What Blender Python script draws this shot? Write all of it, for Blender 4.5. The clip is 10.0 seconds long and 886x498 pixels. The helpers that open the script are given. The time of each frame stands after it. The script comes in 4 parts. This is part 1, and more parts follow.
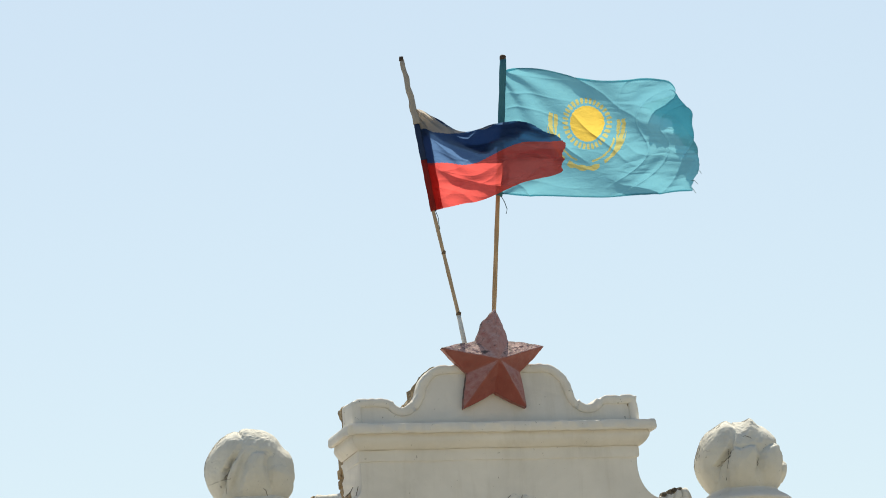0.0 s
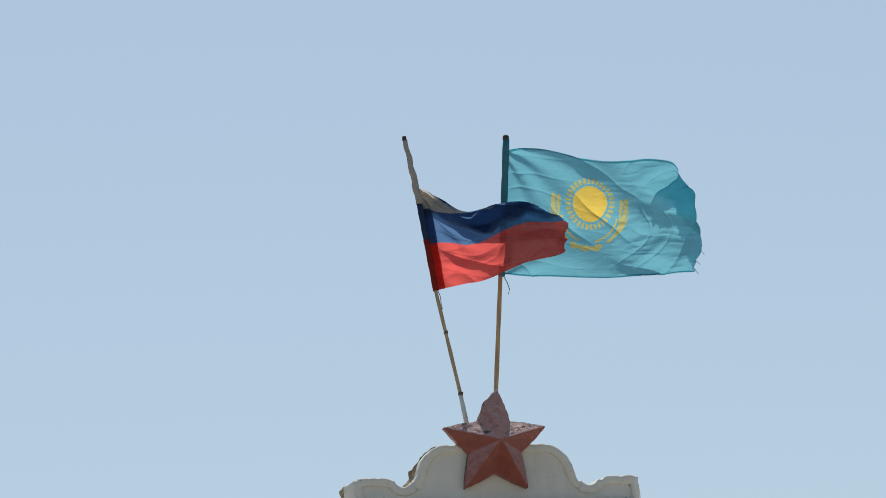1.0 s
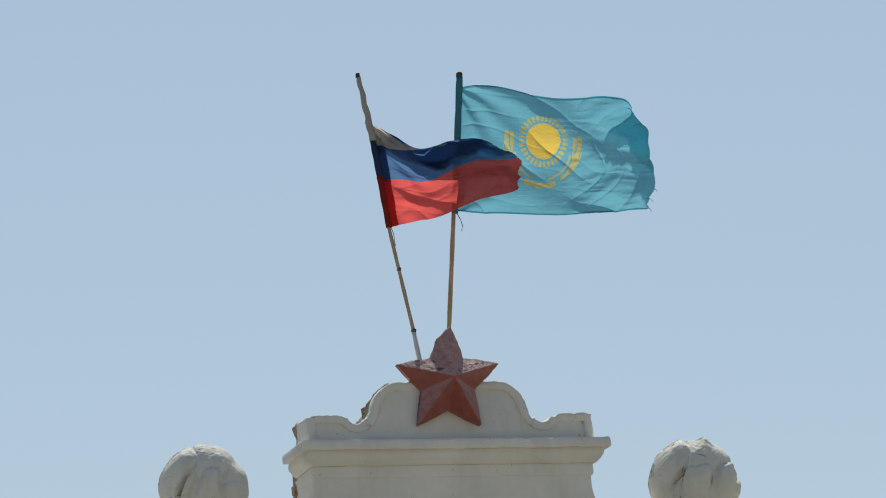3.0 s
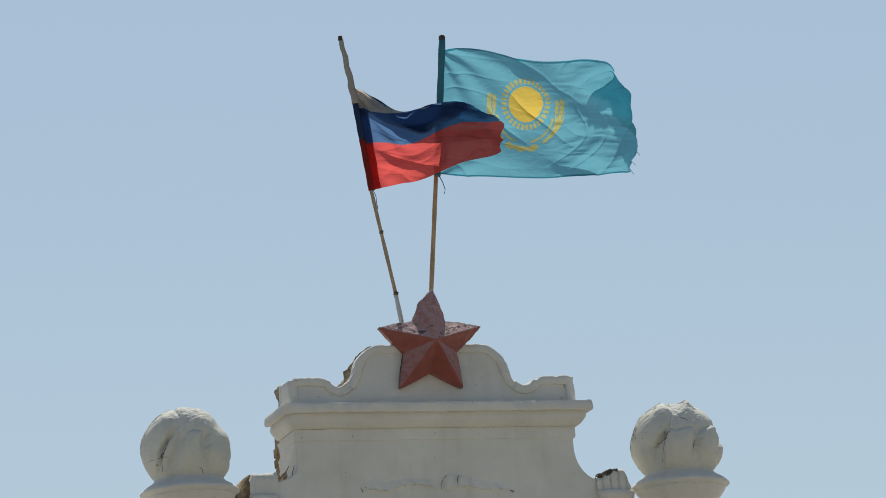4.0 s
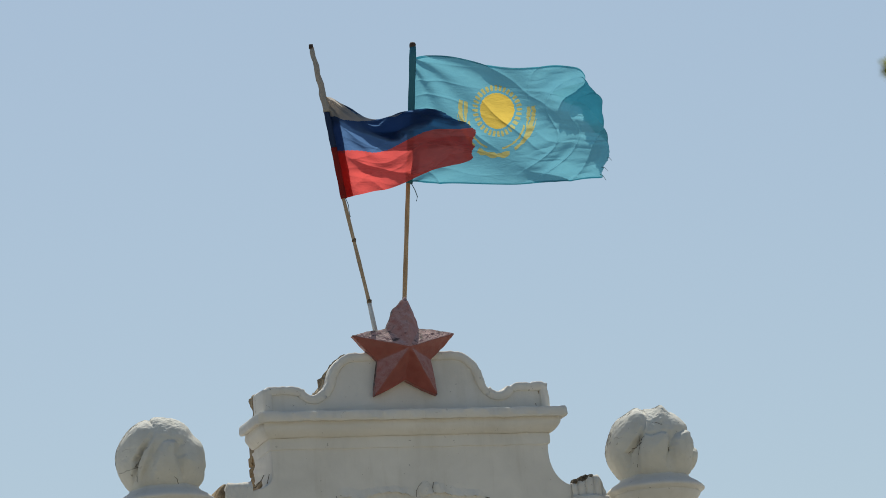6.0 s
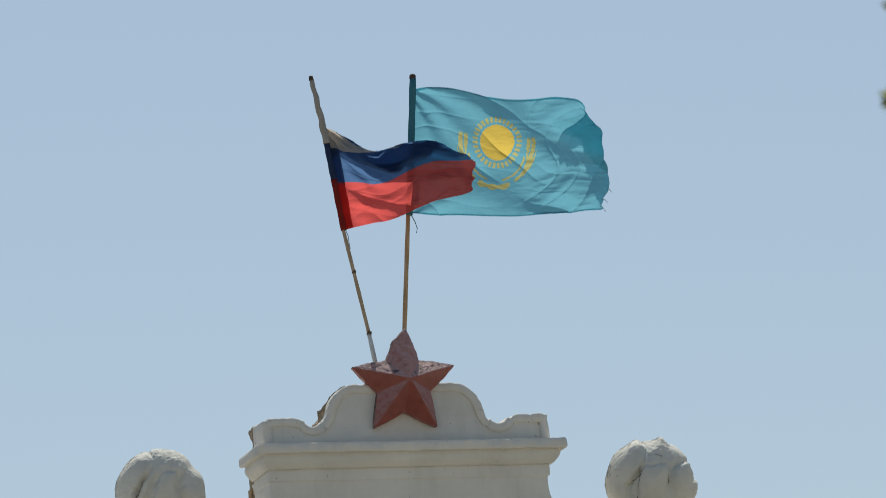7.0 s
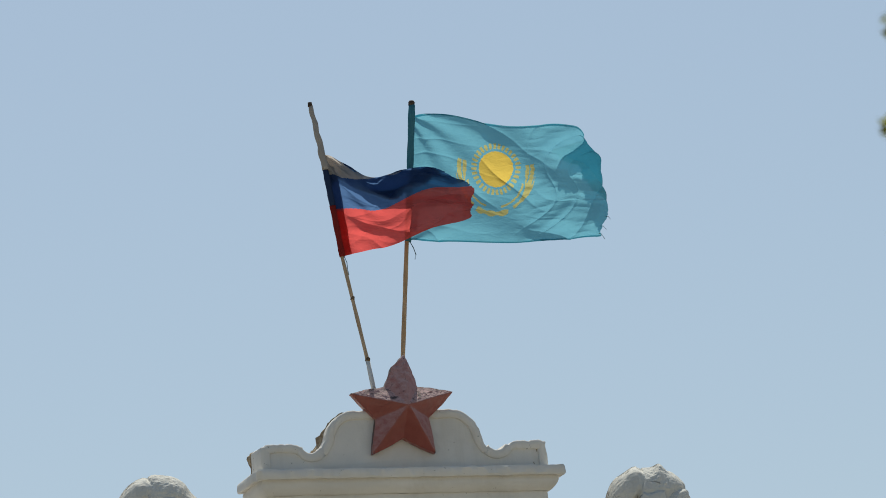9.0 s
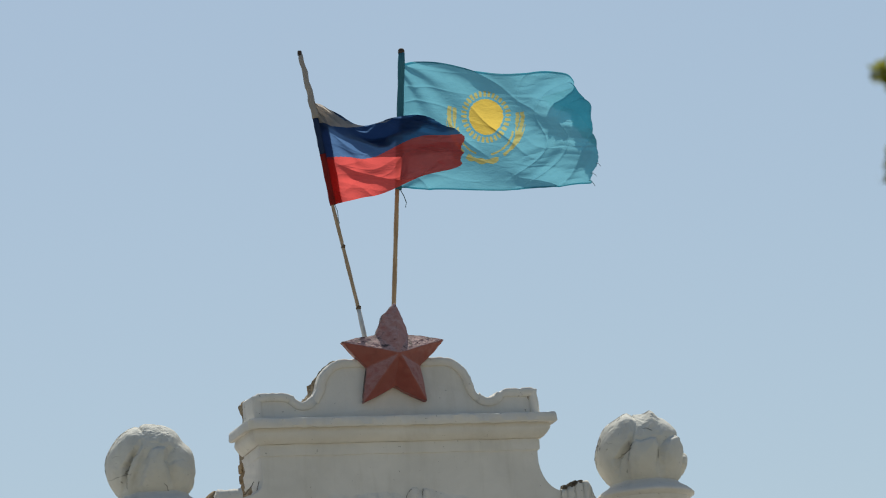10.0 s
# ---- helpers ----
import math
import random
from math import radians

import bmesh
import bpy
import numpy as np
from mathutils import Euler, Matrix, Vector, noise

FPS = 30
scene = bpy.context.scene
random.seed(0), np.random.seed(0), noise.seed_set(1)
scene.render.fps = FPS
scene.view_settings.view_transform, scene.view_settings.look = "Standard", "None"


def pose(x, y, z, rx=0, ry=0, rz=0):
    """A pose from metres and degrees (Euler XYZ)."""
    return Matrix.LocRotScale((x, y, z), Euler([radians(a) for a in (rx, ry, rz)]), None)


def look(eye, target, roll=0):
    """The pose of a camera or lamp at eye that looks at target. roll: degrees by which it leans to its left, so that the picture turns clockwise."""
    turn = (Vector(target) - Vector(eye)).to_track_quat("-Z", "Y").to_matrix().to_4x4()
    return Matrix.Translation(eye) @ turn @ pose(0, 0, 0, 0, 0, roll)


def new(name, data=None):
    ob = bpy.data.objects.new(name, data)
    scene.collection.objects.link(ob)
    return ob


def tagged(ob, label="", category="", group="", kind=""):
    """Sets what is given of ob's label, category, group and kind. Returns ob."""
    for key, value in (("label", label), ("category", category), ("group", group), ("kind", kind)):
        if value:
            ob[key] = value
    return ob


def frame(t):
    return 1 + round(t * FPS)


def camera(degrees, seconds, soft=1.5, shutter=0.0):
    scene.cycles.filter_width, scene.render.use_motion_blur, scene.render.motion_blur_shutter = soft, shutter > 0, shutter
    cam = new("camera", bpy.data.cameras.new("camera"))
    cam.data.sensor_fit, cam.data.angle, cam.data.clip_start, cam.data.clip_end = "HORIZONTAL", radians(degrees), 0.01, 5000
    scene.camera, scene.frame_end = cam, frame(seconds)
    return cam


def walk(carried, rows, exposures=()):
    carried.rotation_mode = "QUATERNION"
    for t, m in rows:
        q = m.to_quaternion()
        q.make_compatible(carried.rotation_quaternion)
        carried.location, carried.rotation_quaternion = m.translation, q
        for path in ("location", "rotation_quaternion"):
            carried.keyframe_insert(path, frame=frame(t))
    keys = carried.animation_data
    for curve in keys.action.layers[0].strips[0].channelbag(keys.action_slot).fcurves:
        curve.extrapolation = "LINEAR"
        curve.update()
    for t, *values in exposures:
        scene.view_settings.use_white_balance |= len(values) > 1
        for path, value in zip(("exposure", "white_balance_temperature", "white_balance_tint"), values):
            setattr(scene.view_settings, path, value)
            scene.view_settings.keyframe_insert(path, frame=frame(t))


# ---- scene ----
PATH = [
    (0.0, 15.626, 12.044, -3.923),
    (0.2, 15.652, 12.157, -3.896),
    (0.5, 15.639, 12.365, -3.854),
    (0.7, 15.632, 12.512, -3.786),
    (1.0, 15.652, 12.750, -3.685),
    (1.2, 15.687, 12.786, -3.693),
    (1.5, 15.758, 12.819, -3.707),
    (1.7, 15.715, 12.617, -3.706),
    (1.9, 15.734, 12.300, -3.704),
    (2.0, 15.749, 12.322, -3.703),
    (2.2, 15.801, 12.300, -3.709),
    (2.5, 15.875, 12.329, -3.717),
    (2.7, 15.919, 12.303, -3.706),
    (3.0, 16.038, 12.167, -3.690),
    (3.2, 16.131, 12.045, -3.589),
    (4.3, 16.255, 11.809, -3.732),
    (4.5, 16.289, 11.826, -3.869),
    (4.7, 16.324, 11.830, -3.949),
    (5.0, 16.319, 11.815, -4.072),
    (5.2, 16.359, 11.827, -4.108),
    (6.3, 16.410, 11.880, -4.299),
    (6.5, 16.339, 11.859, -4.251),
    (6.7, 16.373, 11.920, -4.252),
    (6.9, 16.425, 12.023, -4.254),
    (7.0, 16.448, 12.157, -4.254),
    (7.2, 16.456, 12.215, -4.264),
    (7.5, 16.516, 12.238, -4.278),
    (7.7, 16.523, 12.174, -4.329),
    (8.0, 16.542, 12.217, -4.404),
    (8.2, 16.533, 12.233, -4.310),
    (8.5, 16.549, 12.285, -4.168),
    (8.7, 16.520, 12.334, -4.162),
    (9.0, 16.478, 12.390, -4.154),
    (9.2, 16.436, 12.351, -4.111),
    (9.3, 16.382, 12.263, -4.090),
    (9.4, 16.260, 12.064, -4.068),
    (9.5, 16.234, 11.989, -4.046),
    (9.7, 16.304, 12.009, -4.201),
    (10.0, 16.528, 11.924, -4.431),
]
EYE = (-12.404, -43.257, 1.6)
cam = camera(7.827, 10.0, 0.9, 0.3)
cam.data.dof.use_dof = True
cam.data.dof.focus_distance = 45.8
cam.data.dof.aperture_fstop = 8.0


def aim(yaw, pitch, roll):
    """The eye's pose from its turn to the right of north, its tilt and its lean, in degrees."""
    a, e = radians(yaw), radians(pitch)
    ahead = Vector((math.sin(a) * math.cos(e), math.cos(a) * math.cos(e), math.sin(e)))
    return look(EYE, Vector(EYE) + 40 * ahead, roll)


walk(cam, [(t, aim(y, p, r)) for t, y, p, r in PATH],
     exposures=[(t, stops - 0.20, kelvin, tint) for t, stops, kelvin, tint in (
         (0.0, 0.60, 7150, 4), (0.2, 0.44, 6850, 4), (0.4, 0.29, 6650, 4), (0.7, 0.17, 6520, 4), (1.0, 0.13, 6470, 4),
         (1.6, 0.10, 6470, 4), (2.6, 0.05, 6470, 4), (4.4, 0.0, 6470, 4), (10.0, 0.0, 6470, 4))])

# ---- world and sun ----
SUN_ELEV, SUN_AZ = 57.0, 12.0      # azimuth clockwise from north (+y)
world = bpy.data.worlds.new("sky")
scene.world = world
world.use_nodes = True
wn = world.node_tree.nodes
sky = wn.new("ShaderNodeTexSky")
sky.sky_type = "NISHITA"
sky.sun_disc = False
sky.sun_elevation = radians(SUN_ELEV)
sky.sun_rotation = radians(SUN_AZ)
sky.air_density = 1.0
sky.dust_density = 1.35
sky.ozone_density = 0.7
wn["Background"].inputs["Strength"].default_value = 0.100
world.node_tree.links.new(sky.outputs["Color"], wn["Background"].inputs["Color"])

sun = new("sun", bpy.data.lights.new("sun", "SUN"))
sun.data.energy = 5.0
sun.data.angle = radians(0.5)
sun.data.color = (1.0, 0.95, 0.87)
_e, _a = radians(SUN_ELEV), radians(SUN_AZ)
SUN_DIR = Vector((math.sin(_a) * math.cos(_e), math.cos(_a) * math.cos(_e), math.sin(_e)))
sun.matrix_world = look(SUN_DIR * 60, (0, 0, 0))


# ---- materials ----
def nodes_of(name, rough=0.8, spec=0.3):
    m = bpy.data.materials.new(name)
    m.use_nodes = True
    nt = m.node_tree
    b = nt.nodes["Principled BSDF"]
    b.inputs["Roughness"].default_value = rough
    b.inputs["Specular IOR Level"].default_value = spec
    return m, nt, b


def noise_node(nt, scale, detail=6.0, rough=0.6, distort=0.0, stretch=None):
    co = nt.nodes.new("ShaderNodeTexCoord")
    n = nt.nodes.new("ShaderNodeTexNoise")
    n.inputs["Scale"].default_value = scale
    n.inputs["Detail"].default_value = detail
    n.inputs["Roughness"].default_value = rough
    n.inputs["Distortion"].default_value = distort
    if stretch:
        mp = nt.nodes.new("ShaderNodeMapping")
        mp.inputs["Scale"].default_value = stretch
        nt.links.new(co.outputs["Object"], mp.inputs["Vector"])
        nt.links.new(mp.outputs["Vector"], n.inputs["Vector"])
    else:
        nt.links.new(co.outputs["Object"], n.inputs["Vector"])
    return n


def ramp(nt, src, stops):
    r = nt.nodes.new("ShaderNodeValToRGB")
    el = r.color_ramp.elements
    while len(el) < len(stops):
        el.new(0.5)
    for e, (p, c) in zip(el, stops):
        e.position = p
        e.color = (*c, 1) if len(c) == 3 else c
    nt.links.new(src, r.inputs["Fac"])
    return r


def mixed(nt, a, b, fac, mode="MIX"):
    m = nt.nodes.new("ShaderNodeMix")
    m.data_type = "RGBA"
    m.blend_type = mode
    for sock, v in ((m.inputs[6], a), (m.inputs[7], b), (m.inputs[0], fac)):
        if hasattr(v, "is_linked"):
            nt.links.new(v, sock)
        elif isinstance(v, tuple):
            sock.default_value = (*v, 1)
        else:
            sock.default_value = v
    return m.outputs[2]


def bumped(nt, b, height, strength, dist):
    bp = nt.nodes.new("ShaderNodeBump")
    bp.inputs["Strength"].default_value = strength
    bp.inputs["Distance"].default_value = dist
    nt.links.new(height, bp.inputs["Height"])
    nt.links.new(bp.outputs["Normal"], b.inputs["Normal"])


def weather_side(nt, normal, axis, scale, lo, hi, most, uneven=0.7):
    """Patchy dirt on faces that look along the axis."""
    along = nt.nodes.new("ShaderNodeVectorMath")
    along.operation = "DOT_PRODUCT"
    along.inputs[1].default_value = axis
    nt.links.new(normal, along.inputs[0])
    n = noise_node(nt, scale, 5, 0.65)
    f = nt.nodes.new("ShaderNodeMath")
    f.operation = "MULTIPLY_ADD"
    f.inputs[1].default_value = uneven
    nt.links.new(n.outputs["Fac"], f.inputs[0])
    nt.links.new(along.outputs["Value"], f.inputs[2])
    r = nt.nodes.new("ShaderNodeMapRange")
    r.inputs["From Min"].default_value = lo + uneven / 2
    r.inputs["From Max"].default_value = hi + uneven / 2
    r.inputs["To Max"].default_value = most
    nt.links.new(f.outputs[0], r.inputs["Value"])
    return r.outputs[0]


def plaster_material(name, light, dull, stain, cracked=False):
    m, nt, b = nodes_of(name, 0.9, 0.2)
    big = noise_node(nt, 2.2, 5, 0.6, 0.4)
    base = ramp(nt, big.outputs["Fac"], [(0.32, dull), (0.66, light)]).outputs["Color"]
    streak = noise_node(nt, 5.0, 6, 0.65, 0.2, (1.6, 1.6, 0.25))
    sf = ramp(nt, streak.outputs["Fac"], [(0.52, (0, 0, 0)), (0.80, (0.28, 0.28, 0.28))]).outputs["Color"]
    base = mixed(nt, base, stain, sf)
    chip = noise_node(nt, 26, 4, 0.7)
    cf = ramp(nt, chip.outputs["Fac"], [(0.66, (0, 0, 0)), (0.72, (0.75, 0.75, 0.75))]).outputs["Color"]
    base = mixed(nt, base, (0.16, 0.14, 0.11), cf)
    if cracked:
        co = nt.nodes.new("ShaderNodeTexCoord")
        wob = noise_node(nt, 9, 4, 0.6)
        va = nt.nodes.new("ShaderNodeVectorMath")
        va.operation = "MULTIPLY_ADD"
        va.inputs[1].default_value = (0.12, 0.12, 0.12)
        nt.links.new(wob.outputs["Color"], va.inputs[0])
        nt.links.new(co.outputs["Object"], va.inputs[2])
        vo = nt.nodes.new("ShaderNodeTexVoronoi")
        vo.feature = "DISTANCE_TO_EDGE"
        vo.inputs["Scale"].default_value = 4.5
        nt.links.new(va.outputs[0], vo.inputs["Vector"])
        line = ramp(nt, vo.outputs["Distance"], [(0.003, (1, 1, 1)), (0.010, (0, 0, 0))]).outputs["Color"]
        gate = ramp(nt, noise_node(nt, 6, 3, 0.5).outputs["Fac"], [(0.66, (0, 0, 0)), (0.72, (0.7, 0.7, 0.7))]).outputs["Color"]
        base = mixed(nt, base, (0.17, 0.14, 0.11), mixed(nt, line, gate, 1.0, "MULTIPLY"))
        geo = nt.nodes.new("ShaderNodeNewGeometry")
        # dark lichen on the weather side
        base = mixed(nt, base, (0.030, 0.025, 0.022), weather_side(nt, geo.outputs["Normal"], (0, 1, 0.36), 11, 0.02, 0.17, 0.85, 0.9))
    nt.links.new(base, b.inputs["Base Color"])
    fine = noise_node(nt, 45, 8, 0.7)
    bumped(nt, b, fine.outputs["Fac"], 0.45, 0.006)
    return m


def broken_material():
    m, nt, b = nodes_of("broken_masonry", 0.95, 0.1)
    n = noise_node(nt, 14, 7, 0.7)
    c = ramp(nt, n.outputs["Fac"], [(0.30, (0.12, 0.085, 0.06)), (0.50, (0.34, 0.26, 0.17)), (0.72, (0.52, 0.44, 0.33))])
    nt.links.new(c.outputs["Color"], b.inputs["Base Color"])
    bumped(nt, b, n.outputs["Fac"], 0.9, 0.02)
    return m


def brick_material():
    m, nt, b = nodes_of("old_brick", 0.95, 0.1)
    info = nt.nodes.new("ShaderNodeObjectInfo")
    n = noise_node(nt, 30, 5, 0.7)
    c = ramp(nt, n.outputs["Fac"], [(0.3, (0.20, 0.14, 0.085)), (0.7, (0.52, 0.40, 0.26))]).outputs["Color"]
    t = ramp(nt, info.outputs["Random"], [(0.0, (0.75, 0.70, 0.62)), (1.0, (1.15, 1.1, 1.0))]).outputs["Color"]
    nt.links.new(mixed(nt, c, t, 1.0, "MULTIPLY"), b.inputs["Base Color"])
    bumped(nt, b, n.outputs["Fac"], 0.8, 0.01)
    return m


def star_material():
    m, nt, b = nodes_of("red_paint", 0.36, 0.65)
    n = noise_node(nt, 5, 5, 0.6)
    c = ramp(nt, n.outputs["Fac"], [(0.3, (0.235, 0.050, 0.037)), (0.7, (0.315, 0.078, 0.058))]).outputs["Color"]
    geo = nt.nodes.new("ShaderNodeNewGeometry")
    sep = nt.nodes.new("ShaderNodeSeparateXYZ")
    nt.links.new(geo.outputs["Normal"], sep.inputs["Vector"])
    # pale pink by upward tilt: sky sheen and sunlight painted in, over chalky wear
    worn = noise_node(nt, 22, 8, 0.75)
    add = nt.nodes.new("ShaderNodeMath")
    add.operation = "MULTIPLY_ADD"
    add.inputs[1].default_value = 0.46
    nt.links.new(sep.outputs["Z"], add.inputs[0])
    soft = nt.nodes.new("ShaderNodeMath")
    soft.operation = "MULTIPLY_ADD"
    soft.inputs[1].default_value = 0.45
    soft.inputs[2].default_value = 0.275
    nt.links.new(worn.outputs["Fac"], soft.inputs[0])
    nt.links.new(soft.outputs[0], add.inputs[2])
    sheen_f = ramp(nt, add.outputs[0], [(0.44, (0, 0, 0)), (0.78, (0.92, 0.92, 0.92))]).outputs["Color"]
    rf = ramp(nt, add.outputs[0], [(0.52, (0.36, 0.36, 0.36)), (0.70, (0.85, 0.85, 0.85))]).outputs["Color"]
    nt.links.new(rf, b.inputs["Roughness"])
    c = mixed(nt, c, (0.52, 0.34, 0.325), sheen_f)
    pit = noise_node(nt, 34, 5, 0.7)
    pf = ramp(nt, pit.outputs["Fac"], [(0.61, (0, 0, 0)), (0.66, (1, 1, 1))]).outputs["Color"]
    open_sky = ramp(nt, sep.outputs["Z"], [(0.05, (0.12, 0.12, 0.12)), (0.45, (1, 1, 1))]).outputs["Color"]
    c = mixed(nt, c, (0.03, 0.012, 0.01), mixed(nt, pf, open_sky, 1.0, "MULTIPLY"))
    # paint knocked off the ridges and points
    ridge = ramp(nt, geo.outputs["Pointiness"], [(0.515, (0, 0, 0)), (0.56, (1, 1, 1))]).outputs["Color"]
    knock = ramp(nt, noise_node(nt, 15, 5, 0.7).outputs["Fac"], [(0.50, (0, 0, 0)), (0.57, (0.9, 0.9, 0.9))]).outputs["Color"]
    c = mixed(nt, c, (0.045, 0.022, 0.018), mixed(nt, ridge, knock, 1.0, "MULTIPLY"))
    # paint gone from the narrow sides
    c = mixed(nt, c, (0.022, 0.014, 0.012), weather_side(nt, geo.outputs["Normal"], (0, 0.8, 0.6), 16, -0.20, 0.15, 0.85, 1.8))
    nt.links.new(c, b.inputs["Base Color"])
    bumped(nt, b, worn.outputs["Fac"], 0.3, 0.006)
    return m


def cloth_material(name, front, through_colour, sheer=0.10, share=0.68):
    """Thin nylon: scatters light on the lit side and lets some of it through to the other."""
    m = bpy.data.materials.new(name)
    m.use_nodes = True
    nt = m.node_tree
    nt.nodes.remove(nt.nodes["Principled BSDF"])
    out = nt.nodes["Material Output"]
    d, t, p = (nt.nodes.new("ShaderNodeBsdf" + k) for k in ("Diffuse", "Translucent", "Transparent"))
    n = noise_node(nt, 3.0, 6, 0.65)
    tone = ramp(nt, n.outputs["Fac"], [(0.3, (0.82, 0.84, 0.86)), (0.7, (1.08, 1.06, 1.04))]).outputs["Color"]
    nt.links.new(mixed(nt, front, tone, 1.0, "MULTIPLY"), d.inputs["Color"])
    nt.links.new(mixed(nt, through_colour, tone, 1.0, "MULTIPLY"), t.inputs["Color"])
    p.inputs["Color"].default_value = (*through_colour, 1)
    weave = noise_node(nt, 14, 5, 0.6, 0.6, (1, 1, 2.4))
    bp = nt.nodes.new("ShaderNodeBump")
    bp.inputs["Strength"].default_value = 0.35
    bp.inputs["Distance"].default_value = 0.02
    nt.links.new(weave.outputs["Fac"], bp.inputs["Height"])
    nt.links.new(bp.outputs["Normal"], d.inputs["Normal"])
    nt.links.new(bp.outputs["Normal"], t.inputs["Normal"])
    m1, m2 = nt.nodes.new("ShaderNodeMixShader"), nt.nodes.new("ShaderNodeMixShader")
    m1.inputs[0].default_value = share
    nt.links.new(d.outputs[0], m1.inputs[1])
    nt.links.new(t.outputs[0], m1.inputs[2])
    m2.inputs[0].default_value = sheer
    nt.links.new(m1.outputs[0], m2.inputs[1])
    nt.links.new(p.outputs[0], m2.inputs[2])
    nt.links.new(m2.outputs[0], out.inputs["Surface"])
    return m


def wood_material(name, dark, light):
    m, nt, b = nodes_of(name, 0.75, 0.25)
    n = noise_node(nt, 9, 6, 0.65, 0.3, (6, 6, 0.6))
    c = ramp(nt, n.outputs["Fac"], [(0.3, dark), (0.7, light)])
    nt.links.new(c.outputs["Color"], b.inputs["Base Color"])
    bumped(nt, b, n.outputs["Fac"], 0.3, 0.003)
    return m


def plain_material(name, dark, light, scale, rough=0.85, bump=0.3):
    m, nt, b = nodes_of(name, rough, 0.25)
    n = noise_node(nt, scale, 6, 0.65)
    c = ramp(nt, n.outputs["Fac"], [(0.3, dark), (0.7, light)])
    nt.links.new(c.outputs["Color"], b.inputs["Base Color"])
    bumped(nt, b, n.outputs["Fac"], bump, 0.01)
    return m


PLASTER = plaster_material("whitewashed_plaster", (0.81, 0.775, 0.715), (0.69, 0.66, 0.605), (0.44, 0.39, 0.30))
STONE = plaster_material("whitewashed_stone", (0.735, 0.71, 0.64), (0.585, 0.565, 0.505), (0.44, 0.38, 0.28), True)
BROKEN = broken_material()
BRICK = brick_material()
MORTAR = plain_material("dark_mortar", (0.04, 0.034, 0.028), (0.24, 0.20, 0.15), 30)
RED_PAINT = star_material()
BLUE_CLOTH = cloth_material("sky_blue_nylon", (0.125, 0.315, 0.385), (0.18, 0.455, 0.55), 0.33)
GOLD_CLOTH = cloth_material("gold_print", (0.55, 0.38, 0.07), (0.70, 0.50, 0.10), 0.06)
FADED_GOLD = cloth_material("faded_gold_print", (0.36, 0.33, 0.13), (0.50, 0.46, 0.18), 0.10)
WHITE_CLOTH = cloth_material("grubby_white_nylon", (0.66, 0.62, 0.58), (0.44, 0.40, 0.37), 0.04)
NAVY_CLOTH = cloth_material("blue_nylon", (0.05, 0.09, 0.20), (0.10, 0.19, 0.37), 0.20)
NAVY_FOLD = cloth_material("doubled_blue_nylon", (0.04, 0.065, 0.14), (0.05, 0.09, 0.18), 0.03)
RED_CLOTH = cloth_material("red_nylon", (0.40, 0.055, 0.05), (0.79, 0.115, 0.105), 0.22)
RED_HEM = cloth_material("red_hem", (0.36, 0.045, 0.04), (0.40, 0.045, 0.04), 0.0, 0.45)
NAVY_HEM = cloth_material("blue_hem", (0.05, 0.08, 0.17), (0.06, 0.09, 0.20), 0.0, 0.45)
WHITE_HEM = cloth_material("white_hem", (0.42, 0.39, 0.36), (0.3, 0.28, 0.26), 0.0, 0.15)
POLE_WOOD = wood_material("varnished_wood", (0.33, 0.21, 0.115), (0.58, 0.40, 0.235))
POLE_GREY = wood_material("grey_wood", (0.30, 0.22, 0.145), (0.54, 0.41, 0.28))
WHITE_PAINT = plain_material("white_pole_paint", (0.55, 0.55, 0.53), (0.75, 0.75, 0.73), 20, 0.6)
DARK_TAPE = plain_material("dark_tape", (0.05, 0.035, 0.03), (0.11, 0.08, 0.06), 30)
JOINT = plain_material("joint_binding", (0.10, 0.07, 0.045), (0.20, 0.14, 0.09), 40)
THREAD = plain_material("thread", (0.05, 0.10, 0.11), (0.10, 0.18, 0.20), 40)
GROUND = plain_material("dry_ground", (0.24, 0.215, 0.17), (0.37, 0.333, 0.264), 0.35)
ROOFING = plain_material("roof_sheet", (0.18, 0.17, 0.16), (0.30, 0.28, 0.26), 2)
BARK = plain_material("bark", (0.05, 0.038, 0.026), (0.14, 0.11, 0.08), 12, 0.9, 0.8)
LEAF = cloth_material("leaf", (0.09, 0.10, 0.02), (0.26, 0.26, 0.04), 0.0)


# ---- helpers of this scene ----
STAR_Z = 10.347


def at(x, z, y=0.0):
    """A point given in the front plane of the gable (x, height over the star's middle), carried back to depth y on the same line of sight."""
    return Vector((x + 0.287 * y, y, STAR_Z + z + 0.202 * y))


def thing(name, label, category, place=(0, 0, 0), group="", kind=""):
    ob = new(name)
    ob.location = place
    ob.empty_display_size = 0.1
    return tagged(ob, label, category, group, kind)


def part(name, bm, material, parent, label="", smooth=True):
    """Links a bmesh, in world coordinates, as one mesh under parent."""
    me = bpy.data.meshes.new(name)
    base = parent.location.copy() if parent.parent is None else parent.location + parent.parent.location
    bm.transform(Matrix.Translation(-base))
    bm.to_mesh(me)
    bm.free()
    me.materials.append(material)
    if smooth:
        me.shade_smooth()
    if smooth == "by angle":
        me.set_sharp_from_angle(angle=radians(38))
    ob = new(name, me)
    ob.parent = parent
    if label:
        ob["label"] = label
    return ob


